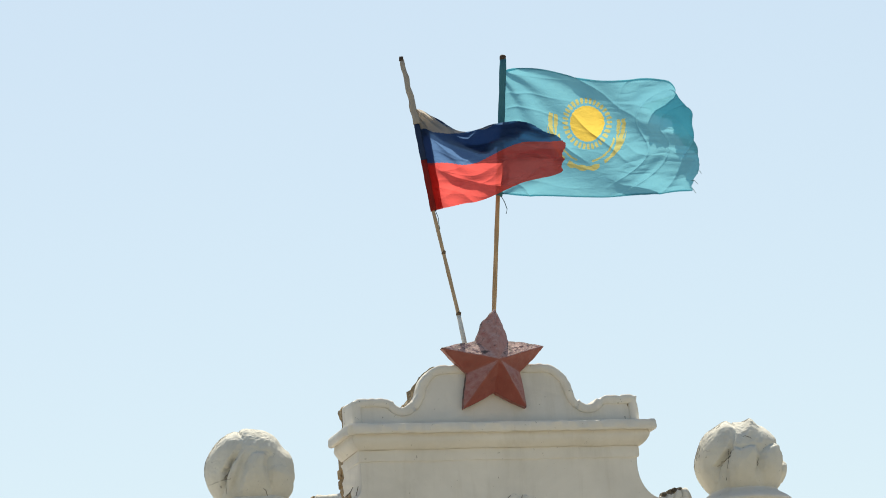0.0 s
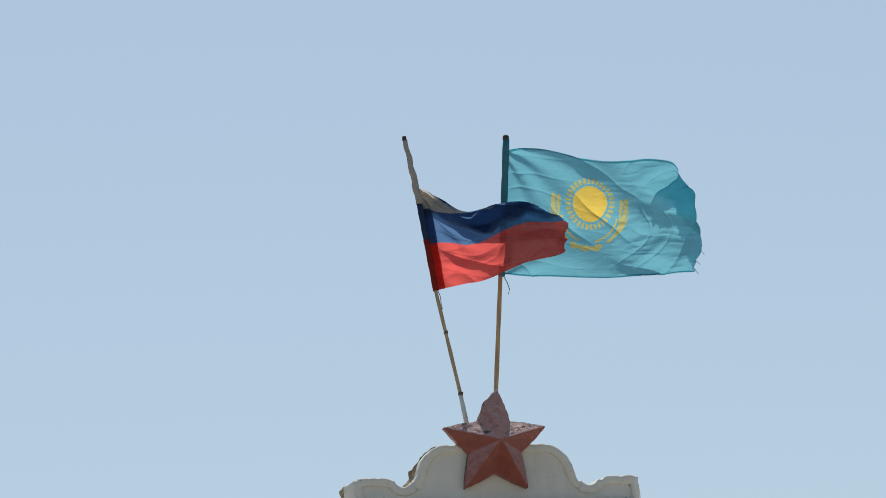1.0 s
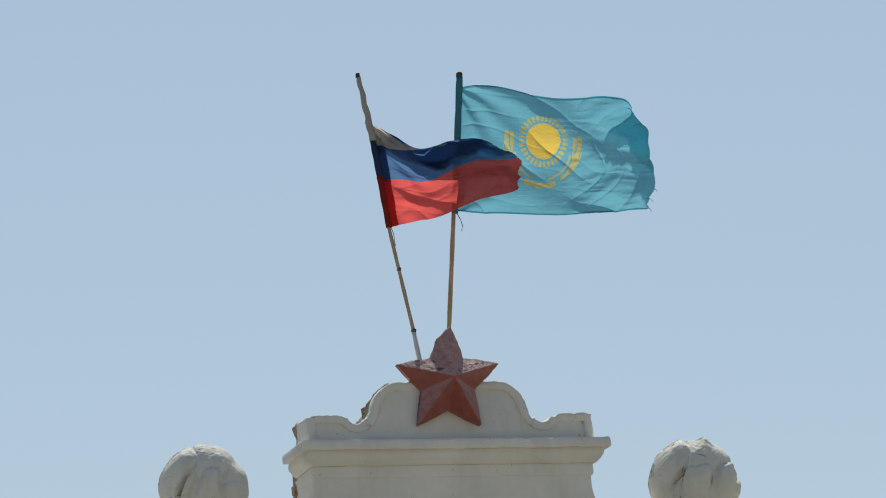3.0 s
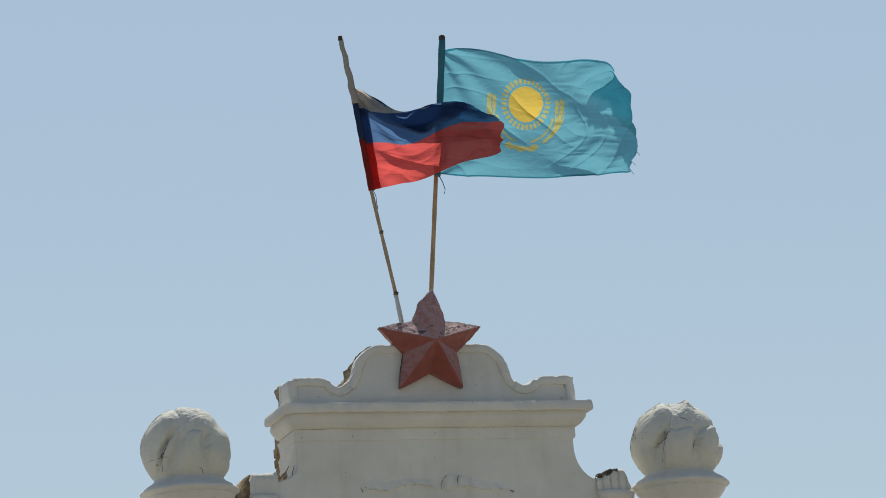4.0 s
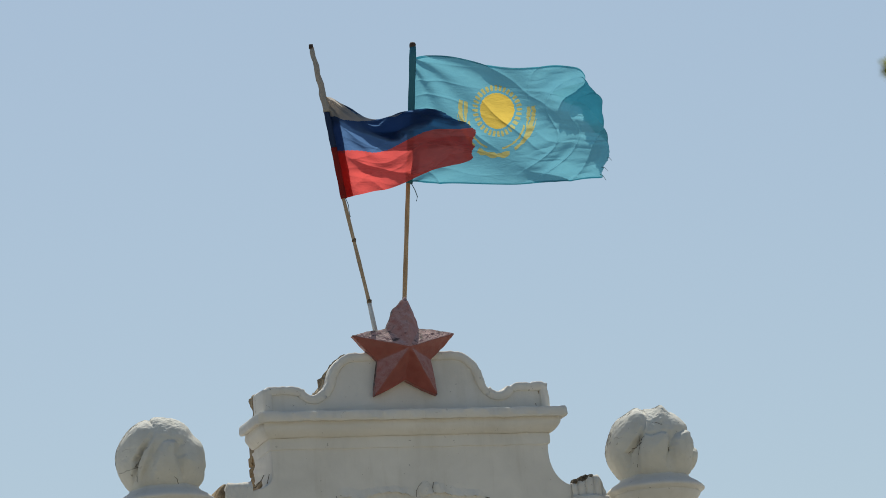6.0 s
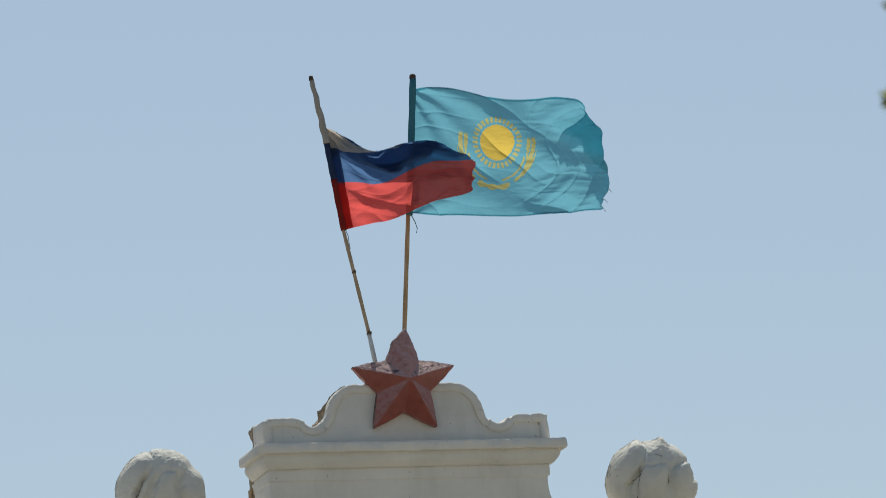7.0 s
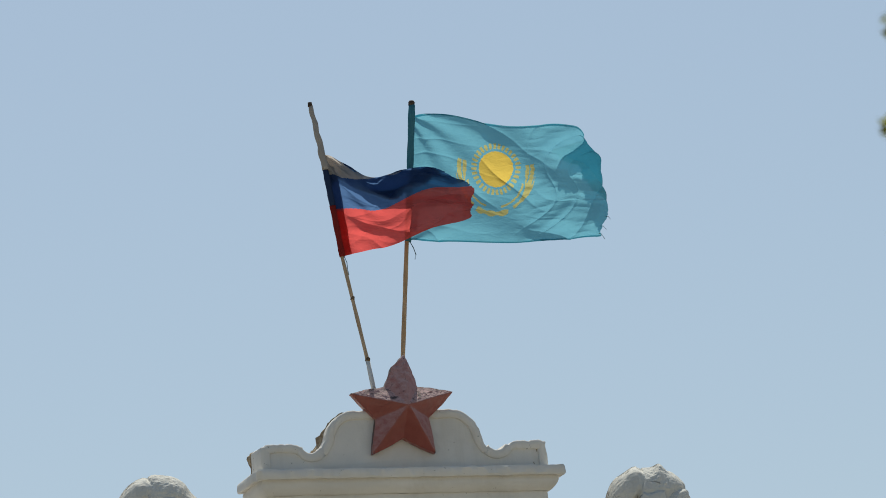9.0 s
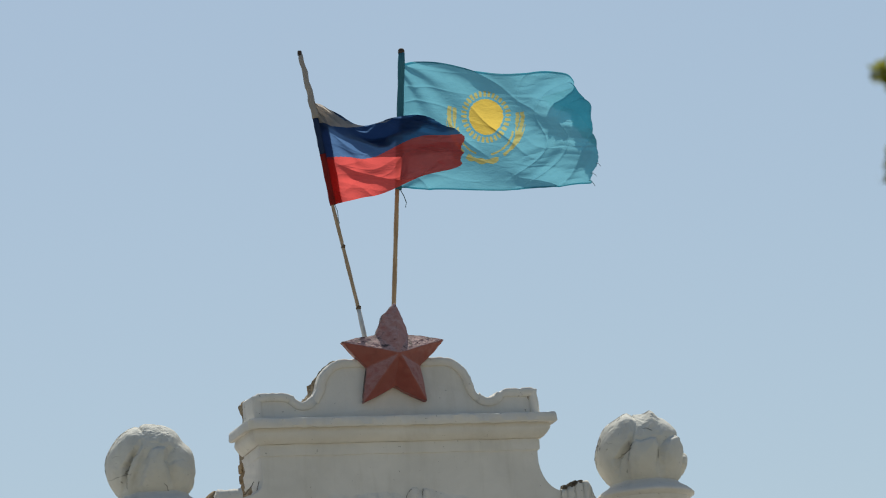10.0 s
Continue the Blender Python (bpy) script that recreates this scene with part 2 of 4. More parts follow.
def grid_part(name, verts, faces, material, parent, label="", smooth=True):
    me = bpy.data.meshes.new(name)
    base = np.array(parent.location if parent.parent is None else parent.location + parent.parent.location)
    me.from_pydata((np.asarray(verts) - base).tolist(), [], faces)
    me.materials.append(material)
    if smooth:
        me.shade_smooth()
    ob = new(name, me)
    ob.parent = parent
    if label:
        ob["label"] = label
    return ob


def lumpy(bm, size, scale, seed):
    """Unevenness of hand-laid plaster and broken edges."""
    for v in bm.verts:
        v.co += noise.noise_vector(v.co * scale + Vector((seed, 0, seed))) * size


def box(bm, x0, x1, y0, y1, z0, z1, cuts=0, bevel=0.0):
    r = bmesh.ops.create_cube(bm, size=1.0)
    vs = r["verts"]
    bmesh.ops.transform(bm, verts=vs, matrix=Matrix.Translation(((x0 + x1) / 2, (y0 + y1) / 2, (z0 + z1) / 2))
                        @ Matrix.Diagonal((x1 - x0, y1 - y0, z1 - z0, 1)))
    edges = list({e for v in vs for e in v.link_edges})
    if bevel:
        bmesh.ops.bevel(bm, geom=edges, offset=bevel, segments=2, affect="EDGES", profile=0.6)
    if cuts:
        bmesh.ops.subdivide_edges(bm, edges=bm.edges[:], cuts=cuts, use_grid_fill=True)
    return bm


def prism(outline, y0, y1, bevel=0.012):
    """A solid whose front outline (x, z) is pushed from y0 back to y1, with a worn front edge."""
    bm = bmesh.new()
    front = [bm.verts.new((x, y0, z)) for x, z in outline]
    f = bm.faces.new(front)
    bm.normal_update()
    if f.normal.y > 0:
        f.normal_flip()
    r = bmesh.ops.extrude_face_region(bm, geom=[f])
    back = [g for g in r["geom"] if isinstance(g, bmesh.types.BMVert)]
    for v in back:
        v.co.y = y1
    bmesh.ops.recalc_face_normals(bm, faces=bm.faces[:])
    if bevel:
        rim = [e for e in bm.edges if abs(e.verts[0].co.y - y0) < 1e-6 and abs(e.verts[1].co.y - y0) < 1e-6]
        bmesh.ops.bevel(bm, geom=rim, offset=bevel, segments=2, affect="EDGES", profile=0.5)
    return bm


def tube(points, radii, sides=10, closed_ends=True):
    """A round bar along points."""
    bm = bmesh.new()
    pts = [Vector(p) for p in points]
    rings = []
    for i, p in enumerate(pts):
        d = (pts[min(i + 1, len(pts) - 1)] - pts[max(i - 1, 0)]).normalized()
        q = d.to_track_quat("Z", "Y")
        rings.append([bm.verts.new(p + q @ Vector((math.cos(k * math.tau / sides) * radii[i], math.sin(k * math.tau / sides) * radii[i], 0)))
                      for k in range(sides)])
    for a, b in zip(rings, rings[1:]):
        for k in range(sides):
            bm.faces.new((a[k], a[(k + 1) % sides], b[(k + 1) % sides], b[k]))
    if closed_ends:
        bm.faces.new(rings[0][::-1])
        bm.faces.new(rings[-1])
    return bm


def lathe(profile, centre, sides=64):
    """A turned solid from (radius, z) pairs."""
    bm = bmesh.new()
    rings = []
    for r, z in profile:
        rings.append([bm.verts.new((centre[0] + r * math.cos(k * math.tau / sides), centre[1] + r * math.sin(k * math.tau / sides), z))
                      for k in range(sides)])
    for a, b in zip(rings, rings[1:]):
        for k in range(sides):
            bm.faces.new((a[k], a[(k + 1) % sides], b[(k + 1) % sides], b[k]))
    bm.faces.new(rings[0][::-1])
    bm.faces.new(rings[-1])
    bmesh.ops.recalc_face_normals(bm, faces=bm.faces[:])
    return bm


def smoothstep(a, b, x):
    t = np.clip((x - a) / (b - a), 0, 1)
    return t * t * (3 - 2 * t)


# ---- ground and the house below the gable ----
bm = bmesh.new()
bmesh.ops.create_grid(bm, x_segments=60, y_segments=60, size=2500)
me = bpy.data.meshes.new("ground")
bm.to_mesh(me)
bm.free()
me.materials.append(GROUND)
tagged(new("ground", me), "dry sandy open ground in front of the house", "ground", kind="structure")

Z = STAR_Z
ROOF_Z = 8.75
house = thing("house", "whitewashed plaster house with a weathered curved gable over the entrance", "building", (0, 4, 0), kind="structure")
part("wall", box(bmesh.new(), -9.0, 9.0, 0.06, 9.0, 0.0, ROOF_Z - 0.02), PLASTER, house, smooth=False)
part("roof", box(bmesh.new(), -9.15, 9.15, 0.5, 9.15, ROOF_Z - 0.02, ROOF_Z + 0.06), ROOFING, house, smooth=False)

# attic wall under the cornice, with sides that sweep out below
HALF, DEEP = 1.017, 0.66
GROUND_LINE = ROOF_Z - 0.1


def sweep(side, broken=False):
    """The side outline of the attic wall from the cornice down; where broken, the sweep has fallen away to a stub."""
    start, reach, drop = (0.86, 0.11, 0.10) if broken else (0.74, 0.185, 0.25)
    pts = [(HALF, Z - 0.60), (HALF, Z - start)]
    for k in range(1, 9):
        a = k / 8 * math.pi / 2 * 0.86
        pts.append((HALF + reach * (1 - math.cos(a)), Z - start - drop * math.sin(a)))
    pts += [(1.20, Z - 0.985), (1.20, Z - 1.45), (1.32, Z - 1.5), (1.32, GROUND_LINE)]
    return [(side * x, z) for x, z in pts]


CORE = 0.46
bm = prism(sweep(1) + sweep(-1, True)[::-1], 0.0, CORE, 0.010)
part("attic_wall", bm, PLASTER, house, "whitewashed attic wall with concave flaring sides", smooth=False)
bm = box(bmesh.new(), -HALF + 0.012, HALF - 0.02, CORE - 0.02, DEEP - 0.02, GROUND_LINE, Z - 0.45)
core = part("attic_core", bm, BROKEN, house, "bare rubble masonry behind the plaster", smooth=False)


bm = bmesh.new()
cols = []
for i in range(30):
    z = Z - 0.62 - 0.33 * i / 29
    reach = 0.475 + 0.055 * noise.fractal(Vector((z * 13, 1.0, 0)), 0.7, 2.0, 4) - 0.10 * float(smoothstep(-0.82, -0.93, z - Z))
    cols.append([bm.verts.new((-HALF + 0.004 - (0.010 + 0.002 * math.sin(i + j)) * min(j / 3, 1), 0.015 + (reach - 0.015) * j / 8, z)) for j in range(9)]
                + [bm.verts.new((-HALF + 0.004, reach + 0.004, z))])
for a, b in zip(cols, cols[1:]):
    for j in range(9):
        bm.faces.new((a[j], a[j + 1], b[j + 1], b[j]))
bmesh.ops.recalc_face_normals(bm, faces=bm.faces[:])
part("plaster_edge", bm, PLASTER, house, "ragged edge of broken plaster", smooth=False)
bm = bmesh.new()
bmesh.ops.create_icosphere(bm, subdivisions=4, radius=1.0)
bmesh.ops.transform(bm, verts=bm.verts[:], matrix=Matrix.Translation((-HALF - 0.002, 0.37, Z - 0.90)) @ Matrix.Diagonal((0.020, 0.115, 0.055, 1)))
lumpy(bm, 0.014, 26, 3)
part("bare_patch", bm, BROKEN, house, "patch where the plaster has fallen off", smooth=False)


def mitred_band(profile, half, back):
    """A moulding of (projection, z) pairs that runs along the front and returns along both sides."""
    bm = bmesh.new()
    n = 90
    rows = []
    for p, z in profile:
        # the left corner has worn down to a slant
        e = 0.86 * p
        line = [Vector((-half - e, back, z)), Vector((-half - e, back * 0.5, z))]
        wear = 0.72 * p
        line.append(Vector((-half - e, -p + wear * 1.1, z)))
        for k in range(n + 1):
            x = -half - p + (2 * half + 1.95 * p) * k / n
            if k == 0:
                x += wear
            line.append(Vector((x, -p, z)))
        line += [Vector((half + 0.95 * p, back * 0.5, z)), Vector((half + 0.95 * p, back, z))]
        rows.append([bm.verts.new(v) for v in line])
    for a, b in zip(rows, rows[1:]):
        for k in range(len(a) - 1):
            bm.faces.new((a[k], a[k + 1], b[k + 1], b[k]))
    for r in (rows[0], rows[-1]):
        c = [bm.verts.new((v.co.x * 0.95, max(v.co.y, 0.01) + (0.0 if v.co.y > 0.01 else 0.02), v.co.z)) for v in r]
        for k in range(len(r) - 1):
            bm.faces.new((r[k], r[k + 1], c[k + 1], c[k]))
    bmesh.ops.recalc_face_normals(bm, faces=bm.faces[:])
    far = max(p for p, z in profile)
    for v in bm.verts:
        out = max(-v.co.y, abs(v.co.x) - half)
        if far > 0.1 and out > 0.112:
            c = 0.03 * max(noise.noise(v.co * 9 + Vector((4, 0, 0))) - 0.36, 0) + 0.03 * max(noise.noise(v.co * 23) - 0.35, 0)
            v.co.y += c
            v.co.z -= c * 0.5
    lumpy(bm, 0.0045, 5.0, 3.1)
    lumpy(bm, 0.0045, 26.0, 5.1)
    return bm


T = Z - 0.437
part("cornice", mitred_band([(0.0, T), (0.118, T), (0.128, T - 0.012), (0.130, T - 0.058), (0.122, T - 0.070), (0.100, T - 0.071), (0.078, T - 0.066),
                             (0.080, T - 0.080), (0.084, T - 0.094), (0.080, T - 0.116), (0.063, T - 0.140), (0.044, T - 0.158), (0.032, T - 0.168), (0.022, T - 0.172), (0.012, T - 0.168)], HALF, 0.42),
     PLASTER, house, "whitewashed moulded cornice with a worn edge", smooth="by angle")
part("frieze_band", mitred_band([(0.010, T - 0.171), (0.009, T - 0.178), (0.011, T - 0.192), (0.011, T - 0.240), (0.009, T - 0.251), (0.002, T - 0.254), (0.0, T - 0.262)], HALF, 0.40),
     PLASTER, house, smooth="by angle")
part("cornice_top", box(bmesh.new(), -HALF - 0.09, HALF + 0.095, -0.100, 0.43, T - 0.05, T + 0.004, 0, 0.012), PLASTER, house, smooth=False)

# curved gable above the cornice
SKIN = 0.27


def skin_at(x):
    """How far back the plaster still holds; it has come off behind one shoulder of the gable."""
    return SKIN - 0.18 * float(smoothstep(-0.86, -0.74, x) * smoothstep(-0.10, -0.28, x))


def gable_half():
    """Right half of the gable outline from the middle of the top down to the cornice."""
    pts = [(0.0, -0.002), (0.18, -0.002)]
    for k in range(11):
        a = math.radians(90 - k * 7)
        pts.append((0.349 + 0.222 * math.cos(a), -0.224 + 0.222 * math.sin(a)))
    for k in range(1, 4):
        pts.append((0.557 + 0.018 * k, -0.180 - 0.030 * k))
    for k in range(9):
        a = math.radians(205 + k * 17)
        pts.append((0.682 + 0.068 * math.cos(a), -0.236 + 0.066 * math.sin(a)))
    pts += [(0.765, -0.252), (0.785, -0.242), (0.81, -0.237), (0.92, -0.234), (1.038, -0.238), (1.050, -0.250), (1.050, -0.445)]
    return pts


def whole(half):
    return [(x, Z + z) for x, z in half] + [(-x, Z + z) for x, z in half[:0:-1]]


def inset_of(half, d):
    """The outline moved inwards by d."""
    out = []
    for k, (x, z) in enumerate(half):
        x0, z0 = half[max(k - 1, 0)]
        x1, z1 = half[min(k + 1, len(half) - 1)]
        l = math.hypot(x1 - x0, z1 - z0) or 1
        out.append((max(x + d * (z1 - z0) / l, 0.0) if k else 0.0, z - d * (x1 - x0) / l))
    out[-2] = (1.050 - d, -0.238 - d * 0.95)
    out[-3] = (1.050 - d * 1.15, -0.236 - d)
    out[-1] = (1.050 - d, -0.43)
    return out


HALF_GABLE = gable_half()


def finer(line, step=0.014):
    """The same outline with more points, evenly along each stretch."""
    out = []
    for (xa, za), (xb, zb) in zip(line, line[1:]):
        n = max(int(math.hypot(xb - xa, zb - za) / step), 1)
        out += [(xa + (xb - xa) * k / n, za + (zb - za) * k / n) for k in range(n)]
    return out + [line[-1]]


def chip(x, z):
    """How far the worn edge has crumbled away at a place."""
    p = Vector((x * 11, 3.0, z * 11))
    return 0.005 * noise.noise(p * 3) + 0.036 * max(noise.noise(p) - 0.26, 0) + 0.03 * max(noise.noise(p * 2.2 + Vector((9, 0, 0))) - 0.38, 0)


def worn(line):
    out = []
    for k, (x, z) in enumerate(line):
        x0, z0 = line[max(k - 1, 0)]
        x1, z1 = line[min(k + 1, len(line) - 1)]
        l = math.hypot(x1 - x0, z1 - z0) or 1
        c = chip(x, z)
        out.append((x + c * (z1 - z0) / l, z - c * (x1 - x0) / l))
    return out


bm = prism(worn(finer(whole(HALF_GABLE))), 0.0, SKIN, 0.005)
kept = {(round(a[0], 5), round(a[1], 5)): b for a, b in zip(worn(finer(whole(HALF_GABLE))), finer(whole(HALF_GABLE)))}
for v in bm.verts:
    if abs(v.co.y - SKIN) < 1e-5:
        x, z = kept.get((round(v.co.x, 5), round(v.co.z, 5)), (v.co.x, v.co.z))
        v.co.x, v.co.z = x, z
        v.co.y = skin_at(x)
part("gable", bm, PLASTER, house, "whitewashed curved gable panel with chipped edges", smooth="by angle")
bm = bmesh.new()
outline = []
for (xa, za), (xb, zb) in zip(whole(HALF_GABLE), whole(HALF_GABLE)[1:]):
    n = max(int(math.hypot(xb - xa, zb - za) / 0.018), 1)
    outline += [(xa + (xb - xa) * k / n, za + (zb - za) * k / n) for k in range(n)]
rings = []
for j in range(7):
    ring = []
    for k, (x, z) in enumerate(outline):
        bare = (SKIN - skin_at(x)) / 0.18
        y = skin_at(x) - 0.03 + j / 6 * (0.132 * (1 - bare) + bare * (0.035 + 0.15 * float(smoothstep(-0.47, -0.62, x))))
        grow = 0.022 * noise.fractal(Vector((x * 9, y * 22, z * 9)), 0.7, 2.0, 4) + (0.006 if -0.9 < x < -0.4 and j > 1 else (-0.003 if x < -0.9 else -0.014))
        n = Vector((x, 0, z - Z + 0.45)).normalized()
        ring.append(bm.verts.new((x + n.x * grow, y, z + n.z * grow)))
    rings.append(ring)
for a, b in zip(rings, rings[1:]):
    for k in range(len(a) - 1):
        bm.faces.new((a[k], a[k + 1], b[k + 1], b[k]))
bm.faces.new(rings[-1])
bmesh.ops.recalc_face_normals(bm, faces=bm.faces[:])
part("gable_core", bm, BROKEN, house, "bare broken masonry at the back of the gable", smooth=False)

inner = inset_of(HALF_GABLE, 0.066)
bm = bmesh.new()
O, I = [], []
wo, wi = whole(HALF_GABLE), whole(inner)
for k in range(len(wo) - 1):
    n = max(int(math.hypot(wo[k + 1][0] - wo[k][0], wo[k + 1][1] - wo[k][1]) / 0.014), 1)
    for j in range(n):
        O.append(tuple(Vector(wo[k]).lerp(Vector(wo[k + 1]), j / n)))
        I.append(tuple(Vector(wi[k]).lerp(Vector(wi[k + 1]), j / n)))
O.append(wo[-1])
I.append(wi[-1])
O = worn(O)
rows = [[bm.verts.new((x, 0.006, z)) for x, z in O], [bm.verts.new((x, -0.008, z - 0.002)) for x, z in O],
        [bm.verts.new((x * 0.75 + i[0] * 0.25, -0.018, z * 0.75 + i[1] * 0.25)) for (x, z), i in zip(O, I)],
        [bm.verts.new((x * 0.12 + i[0] * 0.88, -0.017, z * 0.12 + i[1] * 0.88)) for (x, z), i in zip(O, I)],
        [bm.verts.new((x, -0.008, z)) for x, z in I], [bm.verts.new((x, 0.006, z)) for x, z in I]]
for a, b in zip(rows, rows[1:]):
    for k in range(len(a) - 1):
        bm.faces.new((a[k], a[k + 1], b[k + 1], b[k]))
bmesh.ops.recalc_face_normals(bm, faces=bm.faces[:])
bmesh.ops.subdivide_edges(bm, edges=[e for e in bm.edges if e.calc_length() > 0.06], cuts=3)
lumpy(bm, 0.004, 9.0, 1.7)
lumpy(bm, 0.003, 31.0, 6.7)
part("gable_border", bm, PLASTER, house)


part("crack_or_shade_line", tube([Vector((0.974, -0.0035, Z - 0.292)), Vector((0.974, -0.003, Z - 0.306)), Vector((0.975, -0.0035, Z - 0.325))], [0.007, 0.004, 0.0012], 6), BROKEN, house)

# scrolls at the foot of the attic wall
def scroll(side):
    bm = bmesh.new()
    nx, nz = 52, 10
    grid = []
    for i in range(nx + 1):
        x = 1.165 + (0.260 if side > 0 else 0.205) * i / nx
        top = -0.975 + 0.058 * float(smoothstep(1.16, 1.32, x)) - 0.17 * float(smoothstep(1.365, 1.44, x)) ** 1.5
        if side < 0:
            top = -0.910 - 0.004 * math.sin(x * 31) - 0.05 * float(smoothstep(1.33, 1.37, x)) ** 1.5
        flute = -0.004 - (0.019 if side > 0 else 0.005) * abs(math.sin(math.pi * (x - 1.150) / 0.060)) ** 0.5
        flute *= 1 - 0.6 * float(smoothstep(1.38, 1.425, x))
        col = [bm.verts.new((side * x, 0.0, Z - 1.11))]
        for j in range(nz + 1):
            t = j / nz
            back = 0.03 * max(t - 0.75, 0) ** 2 * 16
            col.append(bm.verts.new((side * x, flute + back, Z - 1.11 + (top + 1.11) * t)))
        col.append(bm.verts.new((side * x, 0.28, Z + top - 0.015)))
        grid.append(col)
    for a, b in zip(grid, grid[1:]):
        for j in range(len(a) - 1):
            bm.faces.new((a[j], b[j], b[j + 1], a[j + 1]))
    bmesh.ops.recalc_face_normals(bm, faces=bm.faces[:])
    box(bm, side * 1.28 - 0.082, side * 1.28 + 0.090, 0.012, 0.28, Z - 1.35, Z - 1.0)
    lumpy(bm, 0.005, 16, side)
    lumpy(bm, 0.004, 45, side)
    ob = part("scroll", bm, PLASTER, house, "fluted plaster scroll with a crumbling top")
    b2 = tube([Vector((side * 1.17, -0.02, Z - 1.105)), Vector((side * 1.29, -0.025, Z - 1.103)), Vector((side * (1.425 if side > 0 else 1.375), -0.02, Z - 1.108))], [0.036, 0.042, 0.036], 14)
    part("scroll_roll", b2, PLASTER, house)
    b3 = box(bmesh.new(), side * 1.29 - 0.13, side * 1.29 + 0.13, 0.0, 0.30, GROUND_LINE, Z - 1.12, 0, 0.01)
    part("scroll_base", b3, PLASTER, house, smooth=False)
    if side < 0:
        return
    rub = bmesh.new()
    rng = random.Random(5 + side)
    for k in range(40):
        x, r = rng.uniform(1.19, 1.32), rng.uniform(0.008, 0.024)
        v = bmesh.ops.create_icosphere(rub, subdivisions=2, radius=r)["verts"]
        bmesh.ops.translate(rub, verts=v, vec=(side * x, rng.uniform(-0.018, 0.1), Z - 0.968 + 0.32 * (x - 1.18) + rng.uniform(-0.022, 0.006)))
    lumpy(rub, 0.010, 60, 2)
    part("rubble", rub, MORTAR, house, "dark crumbled mortar", smooth=False)


scroll(1)
scroll(-1)
bm = box(bmesh.new(), -1.460, -1.310, 0.03, 0.34, GROUND_LINE, Z - 0.912, 7, 0.05)
for v in bm.verts:
    if v.co.z > Z - 1.3:
        v.co.z -= 0.95 * max(-1.355 - v.co.x, 0)
lumpy(bm, 0.022, 11, 7)
part("broken_end", bm, BROKEN, house, "bare broken masonry end", smooth=False)

# relief on the attic wall: a low swag either side of a bud, thickest along its lower edge
for lows in ([(-0.575, -1.070), (-0.555, -1.035), (-0.455, -1.042), (-0.388, -1.057), (-0.275, -1.020), (-0.151, -1.008), (-0.06, -1.025), (0.012, -1.051), (0.030, -1.071)],
             [(0.034, -1.071), (0.082, -1.040), (0.152, -1.021), (0.230, -1.026), (0.303, -1.050), (0.385, -1.054), (0.496, -1.050), (0.530, -1.070)]):
    n, rows = 90, 9
    xs = np.linspace(lows[0][0], lows[-1][0], n + 1)
    edge = np.interp(xs, *zip(*lows))
    edge = np.convolve(np.pad(edge, 3, mode="edge"), np.ones(7) / 7, "valid") + 0.003 * np.sin(xs * 90) + 0.002 * np.sin(xs * 171 + 1)
    verts, faces = [], []
    for i, (x, z0) in enumerate(zip(xs, edge)):
        fade = min(1.0, 7 * min(i, n - i) / n + 0.15)
        verts.append((x, 0.006, Z + z0 + 0.003))
        for j in range(rows + 1):
            t = j / rows
            verts.append((x, 0.005 - 0.024 * fade * (1 - t) ** 1.2 * (1 + 0.15 * math.sin(x * 60 + 5 * t)), Z + z0 + (0.085 + 0.02 * math.sin(x * 9)) * t))
    for i in range(n):
        for j in range(rows + 1):
            k = i * (rows + 2) + j
            faces.append((k, k + rows + 2, k + rows + 3, k + 1))
    grid_part("garland", verts, faces, PLASTER, house, "low plaster relief garland", smooth=False)
bm = bmesh.new()
for dx, half, z0, z1 in ((0.080, 0.050, -1.060, -0.930), (0.172, 0.038, -1.040, -0.940)):
    v = bmesh.ops.create_icosphere(bm, subdivisions=4, radius=1.0)["verts"]
    tilt = Matrix.Rotation(0.30 if dx < 0.1 else -0.30, 4, "Y")
    bmesh.ops.transform(bm, verts=v, matrix=Matrix.Translation((dx, 0.004, Z + (z0 + z1) / 2)) @ tilt @ Matrix.Diagonal((half, 0.020, (z1 - z0) / 2, 1)))
lumpy(bm, 0.006, 20, 5)
part("relief_bud", bm, PLASTER, house, "worn plaster bud of two leaves")


def wall_crack(points, r):
    """A dark crack in the plaster face, (x, height) over the star's middle."""
    path = []
    for (xa, za), (xb, zb) in zip(points, points[1:]):
        path += [(xa + (xb - xa) * k / 5, za + (zb - za) * k / 5) for k in range(5)]
    path.append(points[-1])
    out = [Vector((x + 0.004 * noise.noise(Vector((x * 70, z * 70, 1))), -0.004, Z + z + 0.004 * noise.noise(Vector((x * 70, z * 70, 7))))) for x, z in path]
    part("crack_or_shade_line", tube(out, [r * (0.3 + 0.7 * abs(math.sin(k * 1.3 + 0.8))) for k in range(len(out))], 6), MORTAR, house)


wall_crack([(-1.208, -0.950), (-1.146, -0.955), (-1.101, -0.903), (-1.079, -0.868)], 0.0038)
wall_crack([(-1.062, -0.930), (-1.047, -0.889), (-1.041, -0.860)], 0.0034)
# dark tubes stand for shade along the bud's leaves, plus two end marks
for line, r in (([(0.014, -1.051), (0.016, -1.010), (0.034, -0.975), (0.060, -0.950)], 0.0022), ([(0.140, -1.020), (0.138, -0.985), (0.146, -0.948)], 0.0034),
                ([(0.520, -1.064), (0.548, -1.072)], 0.005), ([(-0.572, -1.03), (-0.556, -1.062)], 0.003)):
    path = [Vector((x, -0.018, Z + z)) for x, z in line]
    part("crack_or_shade_line", tube(path, [r * (0.6 + 0.4 * (k % 2)) for k in range(len(path))], 6), MORTAR, house)


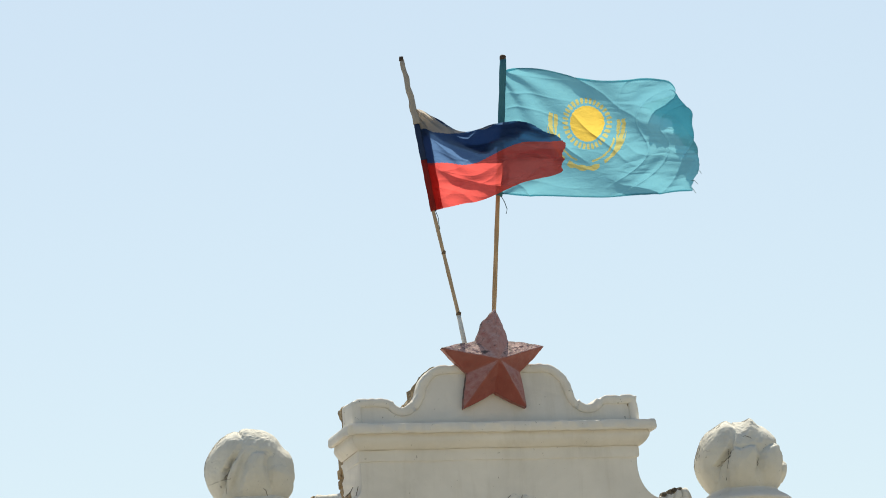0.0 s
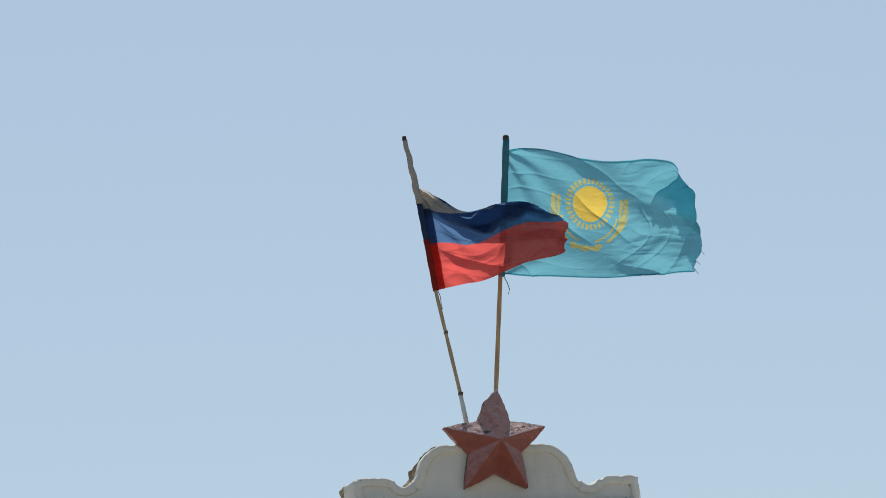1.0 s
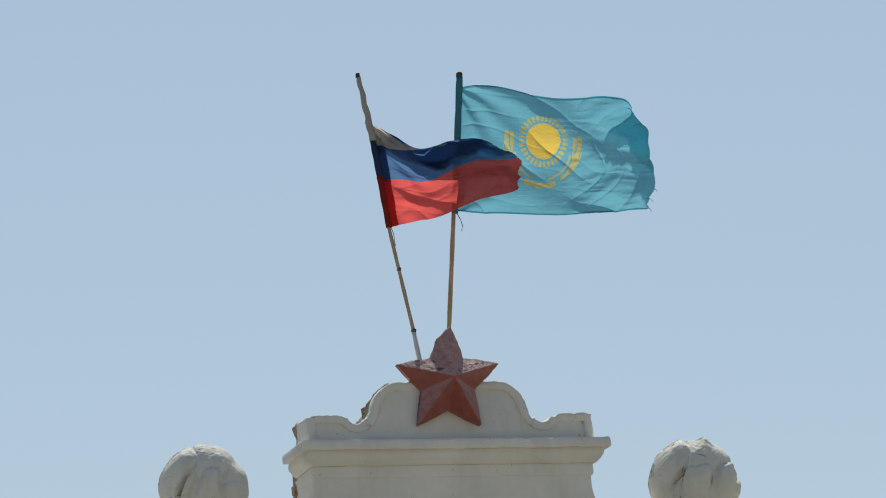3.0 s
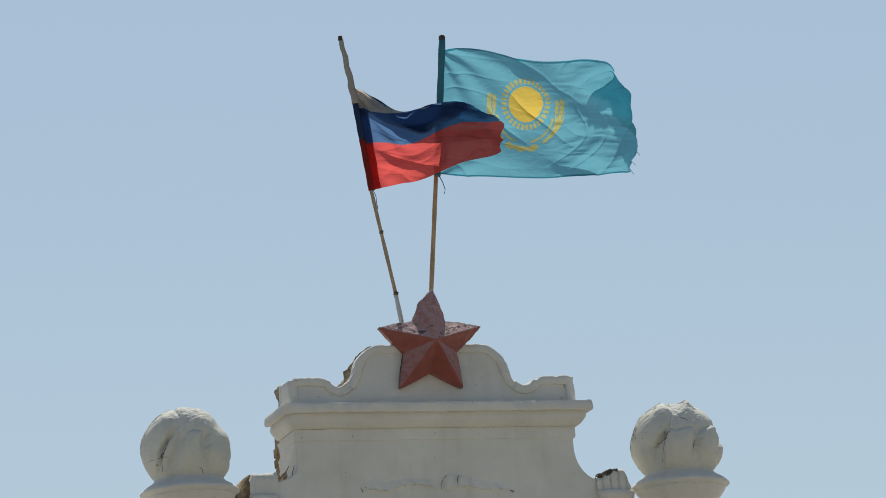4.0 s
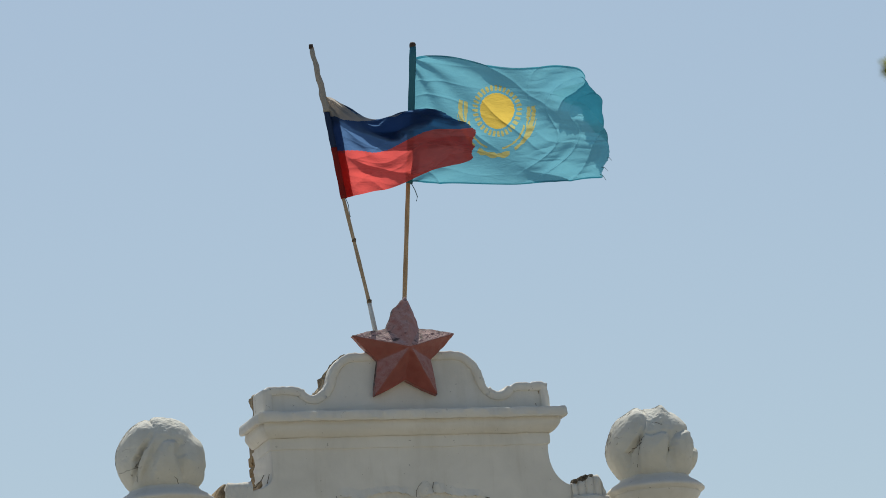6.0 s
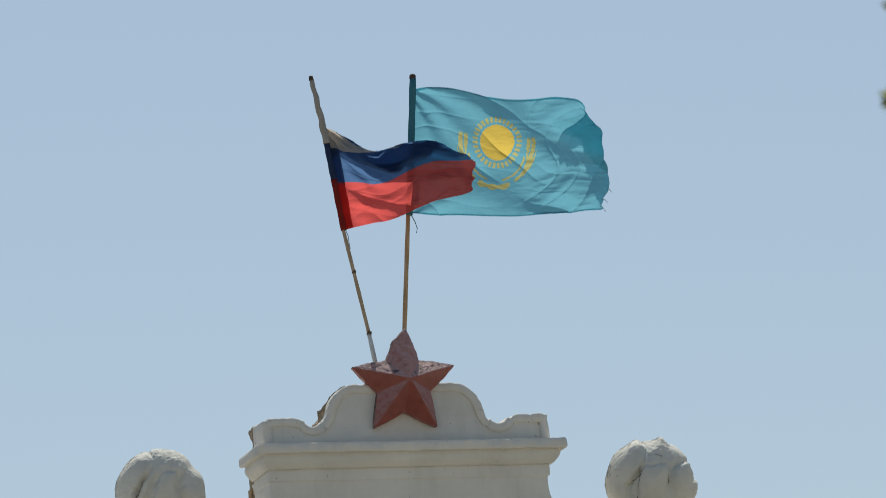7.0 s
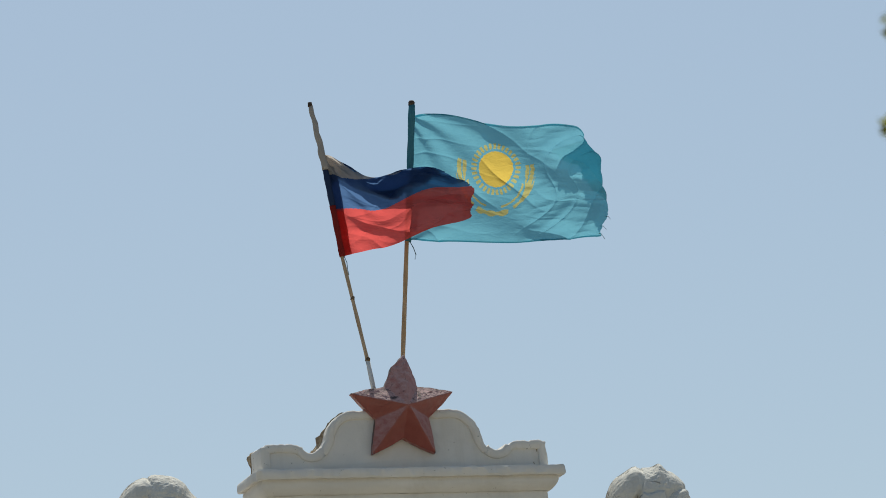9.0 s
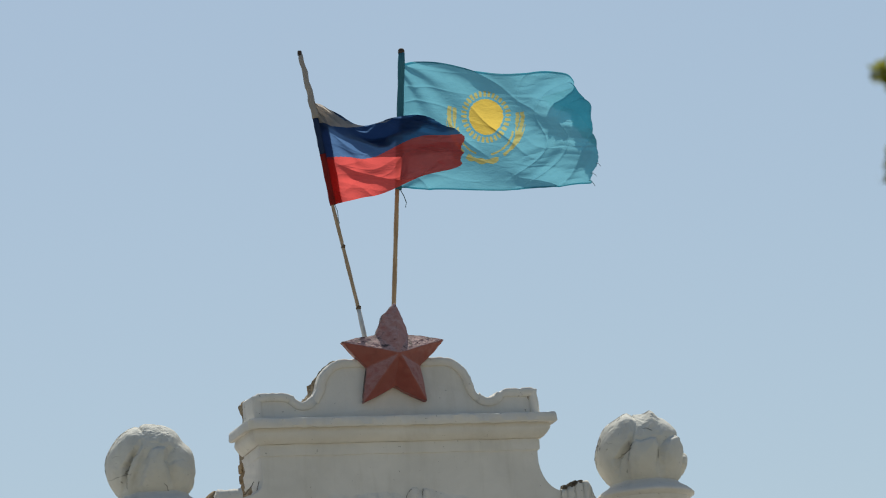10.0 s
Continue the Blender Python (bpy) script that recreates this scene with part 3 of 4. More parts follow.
# ---- red star ----
def red_star():
    c = at(0.005, 0, -0.06)
    star = bmesh.new()
    R, r, h = 0.394, 0.205, 0.18
    lean = 0.022
    rim, wall = [], []
    for k in range(10):
        a = math.radians(90 - 36 * k)
        q = (R * 1.015 if k == 2 else R) if k % 2 == 0 else r
        x, z = q * math.cos(a), q * math.sin(a)
        nudge = 0.031 if k == 0 else 0.0
        rim.append(star.verts.new((c.x + x + lean * z + nudge, -0.06, c.z + z)))
        a2 = math.radians(90 - 36 * (k + 1))
        q2 = r if k % 2 == 0 else R
        b = 1.075 if k in (0, 9) else 1.03
        mx, mz = (x + q2 * math.cos(a2)) / 2 * b, (z + q2 * math.sin(a2)) / 2 * b
        rim.append(star.verts.new((c.x + mx + lean * mz + nudge * 0.5, -0.06, c.z + mz)))
    for v in rim:
        wall.append(star.verts.new((v.co.x, -0.004, v.co.z)))
    tip = star.verts.new((c.x, -0.06 - h, c.z))
    for k in range(20):
        j = (k + 1) % 20
        star.faces.new((tip, rim[k], rim[j]))
        star.faces.new((rim[k], wall[k], wall[j], rim[j]))
    star.faces.new(wall)
    bmesh.ops.recalc_face_normals(star, faces=star.faces[:])
    bmesh.ops.bevel(star, geom=star.edges[:], offset=0.006, segments=2, affect="EDGES", profile=0.5)
    bmesh.ops.triangulate(star, faces=star.faces[:])
    for cell in (0.06, 0.03, 0.018, 0.012):
        bmesh.ops.subdivide_edges(star, edges=[e for e in star.edges if e.calc_length() > cell], cuts=1)
        bmesh.ops.triangulate(star, faces=star.faces[:])
    star.normal_update()
    moves = []
    for v in star.verts:
        up = float(smoothstep(0.05, 0.38, v.co.z - c.z))
        rain = float(smoothstep(0.15, 0.6, v.normal.z))
        m = noise.noise_vector(v.co * 20) * (0.003 + 0.008 * up)
        m += v.normal * noise.fractal(v.co * 38, 0.8, 2.0, 4) * (0.0008 + 0.0024 * rain)
        moves.append(m)
    for v, m in zip(star.verts, moves):
        v.co += m
    me = bpy.data.meshes.new("star")
    star.transform(Matrix.Translation(-c))
    star.to_mesh(me)
    star.free()
    me.materials.append(RED_PAINT)
    ob = new("star", me)
    ob.location = c
    return tagged(ob, "five-pointed red painted concrete star with weathered top faces", "star")


red_star()


# ---- ball finials ----
def plate_depth(a, b, outline):
    """How far inside an outline each place lies, negative outside."""
    P = np.array(outline, float)
    best = np.full(a.shape, 9.0)
    inside = np.zeros(a.shape, bool)
    for (x0, y0), (x1, y1) in zip(P, np.roll(P, -1, 0)):
        dx, dy = x1 - x0, y1 - y0
        t = np.clip(((a - x0) * dx + (b - y0) * dy) / (dx * dx + dy * dy), 0, 1)
        best = np.minimum(best, np.hypot(a - x0 - t * dx, b - y0 - t * dy))
        hit = ((y0 > b) != (y1 > b)) & (a < x0 + (b - y0) * dx / (dy if dy else 1e-9))
        inside ^= hit
    return np.where(inside, best, -best)


# petals that face the square: outline over the bud's face (across, up, in radii), thickness, softness of the edge
WHOLE_PETALS = [
    ([(-1.3, -1.2), (-1.3, 0.9), (-0.4, 1.1), (-0.08, 0.78), (-0.24, 0.60), (-0.44, 0.40), (-0.62, 0.12), (-0.66, -0.25), (-0.80, -1.2)], 0.050, 0.05),
    ([(-0.06, 0.74), (-0.20, 0.60), (-0.46, 0.30), (-0.60, 0.0), (-0.64, -1.2), (-0.52, -1.2), (-0.44, -0.28), (-0.26, 0.14), (-0.14, 0.42), (0.02, 0.66)], 0.040, 0.08),
    ([(-0.12, 0.34), (0.00, 0.60), (0.20, 0.64), (0.40, 0.62), (0.50, 0.46), (0.42, 0.20), (0.50, -0.10), (0.5, -1.2), (-0.4, -1.2), (-0.30, -0.20)], 0.050, 0.16),
    ([(0.40, 0.12), (0.50, 0.25), (0.72, 0.30), (0.90, 0.22), (1.00, -0.02), (0.98, -1.2), (0.44, -1.2)], 0.044, 0.12),
    ([(0.84, -0.14), (0.94, 0.06), (1.3, 0.1), (1.3, -1.2), (0.86, -1.2)], 0.042, 0.30),
]
BROKEN_PETALS = [
    ([(-1.3, -1.2), (-1.3, 0.9), (-0.3, 1.1), (-0.12, 0.86), (-0.20, 0.62), (-0.36, 0.34), (-0.50, 0.18), (-0.64, 0.02), (-0.62, -0.5), (-0.80, -1.2)], 0.054, 0.06),
    ([(-0.44, -1.2), (-0.42, 0.06), (-0.34, 0.36), (-0.20, 0.54), (-0.04, 0.46), (0.14, 0.52), (0.38, 0.52), (0.42, 0.26), (0.34, -0.1), (0.30, -1.2)], 0.052, 0.12),
    ([(0.34, -1.2), (0.38, 0.0), (0.46, 0.30), (0.58, 0.47), (0.76, 0.52), (0.92, 0.46), (1.00, 0.14), (0.94, -0.3), (0.86, -1.2)], 0.054, 0.13),
    ([(0.78, -0.16), (0.86, 0.0), (0.96, 0.08), (1.3, 0.10), (1.3, -1.2), (0.78, -1.2)], 0.052, 0.13),
]
WHOLE_CRACKS = [([(0.27, -0.29), (0.34, -0.40), (0.33, -0.60)], 0.0026), ([(-0.95, -0.17), (-0.62, -0.07), (-0.40, -0.04)], 0.0018),
                ([(-0.50, 0.26), (-0.61, 0.10), (-0.63, -0.06)], 0.0030), ([(-0.60, -0.24), (-0.57, -0.38)], 0.0030)]
BROKEN_CRACKS = [([(-0.30, 0.46), (-0.40, 0.22), (-0.52, 0.15), (-0.64, 0.02)], 0.0024), ([(0.00, 0.70), (0.16, 0.66), (0.24, 0.62)], 0.0024),
                 ([(0.38, 0.18), (0.36, -0.02)], 0.0030), ([(-0.42, -0.25), (-0.42, -0.33)], 0.0022)]


def finial(side, y, seed, chipped):
    c = Vector((side * (1.800 if chipped else 1.795), y, Z - (0.755 if chipped else 0.755)))
    ob = thing("finial", "whitewashed stone bud finial with petals broken off at the crown" if chipped
               else "whitewashed stone bud finial, cracked, on a round pedestal", "finial", (c.x, c.y, ROOF_Z), "finials beside the gable")
    nu, nv = 300, 190
    R = 0.275 if chipped else 0.271
    ph = np.radians(-50 + 140 * np.arange(nv + 1) / nv)[:, None]
    th = (math.tau * np.arange(nu) / nu)[None, :]
    D = np.stack([np.cos(th) * np.cos(ph), np.sin(th) * np.cos(ph), np.sin(ph) + 0 * th], -1)
    # across and up on the face towards the square
    front = np.array((-0.26, -0.945, -0.20))
    front /= np.linalg.norm(front)
    across = np.cross(front, (0, 0, -1.0))
    across /= np.linalg.norm(across)
    up = np.cross(across, front)
    up *= np.sign(up[2])
    A, B, F = D @ across, D @ up, D @ front
    rough, fine, wide, jag = (np.empty(A.shape) for k in range(4))
    for j in range(nv + 1):
        for i in range(nu):
            d = Vector(D[j, i])
            wide[j, i] = noise.noise(d * 2.3 + Vector((seed, 0, 0)))
            rough[j, i] = noise.fractal(d * 7 + Vector((seed, seed, 0)), 0.7, 2.0, 5)
            fine[j, i] = noise.noise(d * 13)
            jag[j, i] = noise.fractal(d * 9 + Vector((0, seed, 3)), 0.8, 2.0, 3)
    A2, B2 = A + 0.018 * jag, B + 0.018 * rough
    lift, groove = np.zeros(A.shape), np.zeros(A.shape)
    face = smoothstep(-0.60, -0.20, F)
    for outline, thick, soft in (BROKEN_PETALS if chipped else WHOLE_PETALS):
        d = plate_depth(A2, B2, outline)
        # the petals run together towards the foot, all but the outermost
        low = smoothstep(-1.0, -0.55, B) if outline[-2][0] > 1.2 else smoothstep(-0.62, 0.10, B)
        level = 0.0 if outline[-2][0] > 1.2 else 0.040 * (1 - low) * smoothstep(-0.95, -0.5, B)
        rise = smoothstep(-0.015, soft, d) * (0.78 + 0.40 * smoothstep(0, 0.35, d)) * thick * low + level
        lift = np.maximum(lift, rise * face)
        if soft < 0.07:
            groove = np.maximum(groove, np.exp(-((d + 0.022) / 0.026) ** 2) * 0.016 * low * face)
    lift = np.maximum(lift, 0.032 * smoothstep(0.30, 0.60, B) * face)
    if not chipped:
        # a shoulder sloping down from the broken crown
        lift = np.maximum(lift, 0.034 * smoothstep(-0.55, -0.15, B) * smoothstep(0.42, 0.62, A2) * face)
        lift -= 0.018 * np.exp(-((A - 0.78) / 0.22) ** 2 - ((B - 0.62) / 0.20) ** 2)
    # plainer petals round the back
    back = np.maximum(np.sin(th * 3 + 2.0 * ph + seed), 0) ** 0.5 * 0.03 * smoothstep(1.0, 0.5, np.sin(ph))
    lift = np.maximum(lift, back * (1 - face))
    # the crown has broken away: rough and low
    if chipped:
        crown = smoothstep(0.48, 0.58, B - 0.10 * (A - 0.2) ** 2 + 0.05 * jag) * smoothstep(-0.20, -0.06, A2) * smoothstep(0.52, 0.44, A2)
        peak = 0.034 * np.exp(-((A - 0.23) / 0.12) ** 2 - ((B - 0.98) / 0.30) ** 2) * smoothstep(-0.5, 0.2, F) + 0.010 * np.exp(-((A + 0.28) / 0.14) ** 2 - ((B - 0.9) / 0.2) ** 2)
    else:
        crown = smoothstep(0.60, 0.68, B + 0.35 * (A - 0.1) * (A > 0.1) + 0.05 * jag) * smoothstep(-0.22, -0.10, A2) * smoothstep(0.66, 0.42, A2)
        peak = 0.010 * np.exp(-((A + 0.05) / 0.3) ** 2 - ((B - 0.95) / 0.2) ** 2)
    crown *= smoothstep(-0.35, 0.0, F)
    rr = R + 0.008 * wide + (lift - groove) * (1 - crown) + crown * ((0.026 if chipped else 0.036) + 0.0040 * rough + 0.0022 * jag) + (0.0 if chipped else 0.005) * smoothstep(0.5, 0.9, B) + peak + 0.0022 * fine
    verts = (np.array(c) + D * rr[..., None]).reshape(-1, 3)
    faces = []
    for j in range(nv):
        for i in range(nu):
            k = (i + 1) % nu
            faces.append((j * nu + i, j * nu + k, (j + 1) * nu + k, (j + 1) * nu + i))
    bud = grid_part("bud", verts, faces, STONE, ob, "carved stone bud of overlapping petals, crown broken away")
    rng = random.Random(seed)
    for line, wide_open in (BROKEN_CRACKS if chipped else WHOLE_CRACKS):
        path = []
        for k in range(13):
            q = k / 12 * (len(line) - 1)
            i = min(int(q), len(line) - 2)
            pa, pb = (line[i][m] + (line[i + 1][m] - line[i][m]) * (q - i) + rng.uniform(-0.012, 0.012) for m in (0, 1))
            n = int(np.argmin((A - pa) ** 2 + (B - pb) ** 2 + (F < 0) * 9))
            path.append(Vector(verts[n].tolist()))
        part("crack_or_shade_line", tube(path, [wide_open * (0.35 + 0.65 * math.sin(math.pi * (k + 0.6) / 13.2)) for k in range(13)], 6), MORTAR, bud)
    z = Z - 0.728
    bm = lathe([(0.20, z - 0.20), (0.240, z - 0.215), (0.246, z - 0.232), (0.266, z - 0.250), (0.309, z - 0.275), (0.342, z - 0.300), (0.350, z - 0.312),
                (0.348, z - 0.325), (0.325, z - 0.335), (0.322, z - 0.345)][::-1], c)
    lumpy(bm, 0.005, 8, seed)
    part("collar", bm, PLASTER, ob)
    bm = lathe([(0.322, z - 0.335), (0.315, z - 0.36), (0.285, z - 0.40), (0.24, z - 0.45), (0.225, z - 0.50), (0.24, z - 0.54), (0.24, ROOF_Z)][::-1], c)
    part("stem", bm, PLASTER, ob)
    return ob


finial(-1, 0.03, 4, False)
finial(1, 0.03, 9, True)


# ---- flags ----
def flagpole(parent, points, r0, r1, material, label):
    pts, rad = [], []
    n = 26
    P = [Vector(p) for p in points]
    for k in range(n + 1):
        s = k / n * (len(P) - 1)
        i = min(int(s), len(P) - 2)
        pts.append(P[i].lerp(P[i + 1], s - i))
        rad.append(r0 + (r1 - r0) * k / n + 0.0012 * math.sin(k * 2.3))
    return part("pole", tube(pts, rad, 12), material, parent, label)


def cloth_sheet(parent, nu, nv, place, kind_at, pieces, nest=False):
    """A cloth of nu by nv cells from place(u, v); kind_at(u, v) gives the piece that each cell belongs to."""
    u = np.linspace(0, 1, nu + 1)[None, :].repeat(nv + 1, 0)
    v = np.linspace(0, 1, nv + 1)[:, None].repeat(nu + 1, 1)
    P = place(u, v).reshape(-1, 3)
    uc, vc = (u[:-1, :-1] + u[1:, 1:]) / 2, (v[:-1, :-1] + v[1:, 1:]) / 2
    K = kind_at(uc, vc)
    i = np.arange(nv)[:, None] * (nu + 1) + np.arange(nu)[None, :]
    Q = np.stack([i, i + 1, i + nu + 2, i + nu + 1], -1)
    made = {}
    for k, (name, material, label) in enumerate(pieces):
        q = Q[K == k]
        if len(q) == 0:
            continue
        used, inv = np.unique(q, return_inverse=True)
        made[name] = grid_part(name, P[used], inv.reshape(q.shape).tolist(), material, made[pieces[0][0]] if nest and k else parent, label)
    return made


def ripple(u, v, su, sv, seed):
    """Soft irregular ripples on a grid."""
    out = np.zeros_like(u)
    rng = np.random.default_rng(seed)
    for k in range(9):
        a, b = rng.uniform(0.4, 1.6, 2)
        out += np.sin(math.tau * (u * su * a + rng.uniform(-1, 1) * v * sv * b) + rng.uniform(0, 6.3)) / 9 * 1.6
    return out


# sky-blue flag
BLUE_Y = 0.17
kb, kt = at(0.039, 0.396, BLUE_Y), at(0.238, 2.262, BLUE_Y)
kdir = (kt - kb).normalized()
blue_flag = thing("flag", "sky-blue flag with gold sun and eagle on a wooden pole", "flag", kb - kdir * 0.62, "flags on the gable")
blue_pole = flagpole(blue_flag, [kb - kdir * 0.62, kb, kt], 0.019, 0.015, POLE_WOOD, "bare wooden pole")
h0, h1 = at(0.133, 1.223, BLUE_Y), at(0.228, 2.155, BLUE_Y)


BLUE_LONG = 1.72


def blue_place(u, v):
    """The streaming cloth; its upper fly corner curls away and back behind."""
    frayed = (1 - 0.035 * np.abs(ripple(v, v * 0, 2.2, 0, 5)) - 0.012 * np.abs(ripple(v, v * 0, 9, 0, 8)) - 0.006 * np.abs(ripple(v, v * 0, 31, 0, 9))
              - 0.09 * smoothstep(0.42, 0.02, v))
    s = u * frayed * BLUE_LONG
    start = 1.385 + 0.06 * smoothstep(0.75, 0.15, v) + 0.045 * np.exp(-((v - 0.48) / 0.17) ** 2) - 0.03 * smoothstep(0.6, 0.8, v) - 0.14 * smoothstep(0.78, 1.0, v)
    rad = 0.080 + 0.045 * (1 - v) + 0.006 * np.sin(v * 9)
    turn_most = 0.70 + 1.5 * smoothstep(0.12, 0.70, v) + 0.15 * np.sin(v * 11)
    over = np.maximum(s - start, 0)
    th = np.minimum(over / rad, turn_most)
    rest = over - th * rad
    flat = np.minimum(s, start)
    uu = np.minimum(s, start + 0.12) / 1.78
    x = 0.972 * flat + rad * np.sin(th) + rest * np.cos(th)
    y = rad * (1 - np.cos(th)) + rest * np.sin(th)
    hoist = np.array(h0)[None, None, :] * (1 - v[..., None]) + np.array(h1)[None, None, :] * v[..., None]
    top = -0.05 * uu - 0.10 * uu ** 2 + 0.020 * np.sin(uu * 11) - 0.085 * smoothstep(0.58, 0.80, uu)
    bot = -0.07 * uu + 0.115 * uu ** 2 + 0.016 * np.sin(uu * 9 + 1)
    z = top * v ** 1.3 + bot * (1 - v) + 0.05 * th * (0.5 - v) * smoothstep(0.0, 1.0, th)
    # long folds that run out from the hoist
    amp = 0.010 + 0.095 * uu ** 1.1
    y += amp * (np.sin(math.tau * (1.05 * uu + 0.50 * v) + 2.4) + 0.40 * np.sin(math.tau * (2.0 * uu + 1.15 * v) + 0.3))
    y += 0.040 * smoothstep(0.48, 0.72, uu) * np.sin(math.tau * (0.5 * uu + 1.3 * v) + 1.1)
    # creases that fan out from both corners of the hoist
    ang = np.arctan2((1 - v) * 0.93 + 0.04, s + 0.05)
    y += 0.017 * np.sin(ang * 15 + 3 * uu) * np.exp(-s * 0.9)
    ang = np.arctan2(v * 0.93 + 0.04, s + 0.05)
    y += 0.013 * np.sin(ang * 13 + 2 * uu) * np.exp(-s * 1.5)
    wrinkle = ripple(uu, v, 1.6, 2.0, 3)
    patch = smoothstep(-0.25, 0.5, ripple(uu, v, 1.3, 1.1, 44))

    def fold(angle, wave, depth, phase, bend):
        q = v * 0.93 * math.cos(angle) + uu * 1.78 * math.sin(angle) + bend * wrinkle
        t = math.tau * q / wave + phase
        return depth * (np.sin(t) + 0.32 * np.sin(2 * t + 0.9))

    def crease(angle, wave, depth, phase, bend):
        q = v * 0.93 * math.cos(angle) + uu * 1.78 * math.sin(angle) + bend * wrinkle
        return depth * (1 - np.abs(np.sin(math.pi * q / wave + phase))) ** 4

    late = smoothstep(0.40, 0.66, uu)
    y += fold(0.42, 0.52, 0.032, 0.4, 0.06) * smoothstep(0.02, 0.35, uu) * (0.25 + 0.75 * patch)
    y += fold(0.12, 0.24, 0.010, 2.0, 0.10) * smoothstep(0.35, 0.7, uu) * patch
    y += fold(-0.9, 0.31, 0.013, 1.2, 0.12) * late * (1 - 0.5 * patch)
    y += crease(0.30, 0.19, 0.015, 0.3, 0.13) * late * patch
    y += crease(-1.05, 0.21, 0.014, 1.1, 0.17) * late
    y += crease(0.62, 0.23, 0.027, 0.8, 0.07) * smoothstep(0.02, 0.2, uu) * (1 - 0.8 * late) * patch
    y += crease(0.10, 0.16, 0.014, 0.2, 0.10) * smoothstep(0.0, 0.06, uu) * np.exp(-s * 2.6)
    y += 0.010 * np.abs(wrinkle) * smoothstep(0.1, 0.4, uu) + 0.012 * np.abs(ripple(uu + 0.1 * wrinkle, v, 3, 7, 12)) * smoothstep(0.3, 0.65, uu)
    return hoist + np.stack([x, y, z], -1)


SUN_U, SUN_V = 0.390, 0.610


def blue_kind(u, v):
    dx, dz = (u - SUN_U) * BLUE_LONG / 0.133, (v - SUN_V) * 0.935 / 0.133
    rho, ang = np.hypot(dx, dz), np.arctan2(dz, dx) % math.tau
    k = np.zeros(u.shape, int)
    ray = (rho > 1.13) & (rho < 1.46) & (np.abs(((ang / math.tau * 32) % 1) - 0.5) < 0.33 - 0.42 * np.abs(rho - 1.26))
    k[ray] = 4 + (ang[ray] / math.tau * 32).astype(int) % 32
    k[rho < 1.0] = 1
    # wings: two arcs that hang under the sun, broad and feathered at the tips
    alpha = np.degrees(np.arctan2(-dz, np.abs(dx)))
    mid = 2.00 + 0.58 * np.clip(np.sin(np.radians(np.clip(alpha, 0, 90))), 0, 1) ** 1.2
    near_tip = smoothstep(55, 8, alpha)
    wide = 0.10 + 0.19 * near_tip
    comb = (np.sin(rho * 21) > -0.75) | (alpha > 22)
    wing = (np.abs(rho - mid) < wide) & (alpha > -9) & comb & ((alpha < 60) | (alpha > 70))
    feather = (np.abs(rho - mid + 0.38) < 0.06) & (alpha > 25) & (alpha < 78)
    body = (np.abs(rho - 2.60) < 0.15 + 0.05 * np.cos(dx * 8 + 0.6)) & (alpha > 67)
    k[(wing | feather) & (dx < 0)] = 2
    k[(wing | feather) & (dx >= 0)] = 3
    k[body] = 36
    return k


cloth_sheet(blue_flag, 400, 210, blue_place, blue_kind,
            [("field", BLUE_CLOTH, "sky-blue nylon field with a frayed fly end"), ("sun_disc", GOLD_CLOTH, "printed gold sun"),
             ("eagle_wing", FADED_GOLD, "faded printed gold eagle wing"), ("eagle_wing", FADED_GOLD, "faded printed gold eagle wing")]
            + [("sun_ray", FADED_GOLD, "")] * 32 + [("eagle_body", FADED_GOLD, "faded printed gold eagle")], True)
for a, b in ((0.986, 1.0), (0.0, 0.014)):
    def hem_strip(u, v, a=a, b=b):
        P = blue_place(u, a + (b - a) * v)
        P[..., 1] += 0.004
        return P
    cloth_sheet(blue_flag, 200, 2, hem_strip, lambda u, v: np.zeros(u.shape, int), [("hem", BLUE_CLOTH, "doubled hem")])
SLEEVE_BLUE = cloth_material("sky_blue_hem", (0.07, 0.22, 0.28), (0.07, 0.22, 0.28), 0.0, 0.1)
part("sleeve", tube([h0.lerp(kt - kdir * 0.03, k / 12) + Vector((0.003, 0, 0)) for k in range(13)] , [0.024 + 0.002 * math.sin(k * 1.9) for k in range(13)], 14),
     SLEEVE_BLUE, blue_flag, "doubled hem drawn over the pole")
part("pole_cap", tube([kt - kdir * 0.035, kt - kdir * 0.012, kt], [0.023, 0.024, 0.017], 12), DARK_TAPE, blue_pole)
part("thread", tube([h0 + Vector(p) for p in ((0.01, -0.02, 0.0), (0.035, -0.02, -0.05), (0.05, -0.02, -0.10), (0.04, -0.02, -0.135))], [0.003] * 4, 6),
     THREAD, blue_flag, "loose thread")

for v0, d in ((0.03, (0.05, 0.02, -0.04)), (0.09, (0.04, -0.02, -0.03)), (0.2, (0.035, 0.0, -0.02))):
    q = Vector(blue_place(np.array([[0.985]]), np.array([[v0]]))[0, 0].tolist())
    e = Vector(d)
    part("thread", tube([q, q + e * 0.5 + Vector((0, 0, 0.012)), q + e], [0.0022, 0.002, 0.0015], 6), THREAD, blue_flag, "frayed thread")

# white, blue and red flag
RED_Y = 0.02
rp = [at(-0.172, 0.00, RED_Y + 0.06), at(-0.225, 0.366, RED_Y + 0.04), at(-0.362, 1.134, RED_Y), at(-0.440, 1.78, RED_Y), at(-0.518, 2.238, RED_Y)]
red_flag = thing("flag", "tattered white, blue and red striped flag on a leaning pole", "flag", rp[0], "flags on the gable")
red_pole = flagpole(red_flag, rp, 0.0140, 0.0115, POLE_GREY, "thin leaning wooden pole")
part("pole_foot", tube([rp[0], rp[0].lerp(rp[1], 0.5), rp[1]], [0.0170, 0.0170, 0.0165], 12), WHITE_PAINT, red_pole, "white painted foot of the pole")
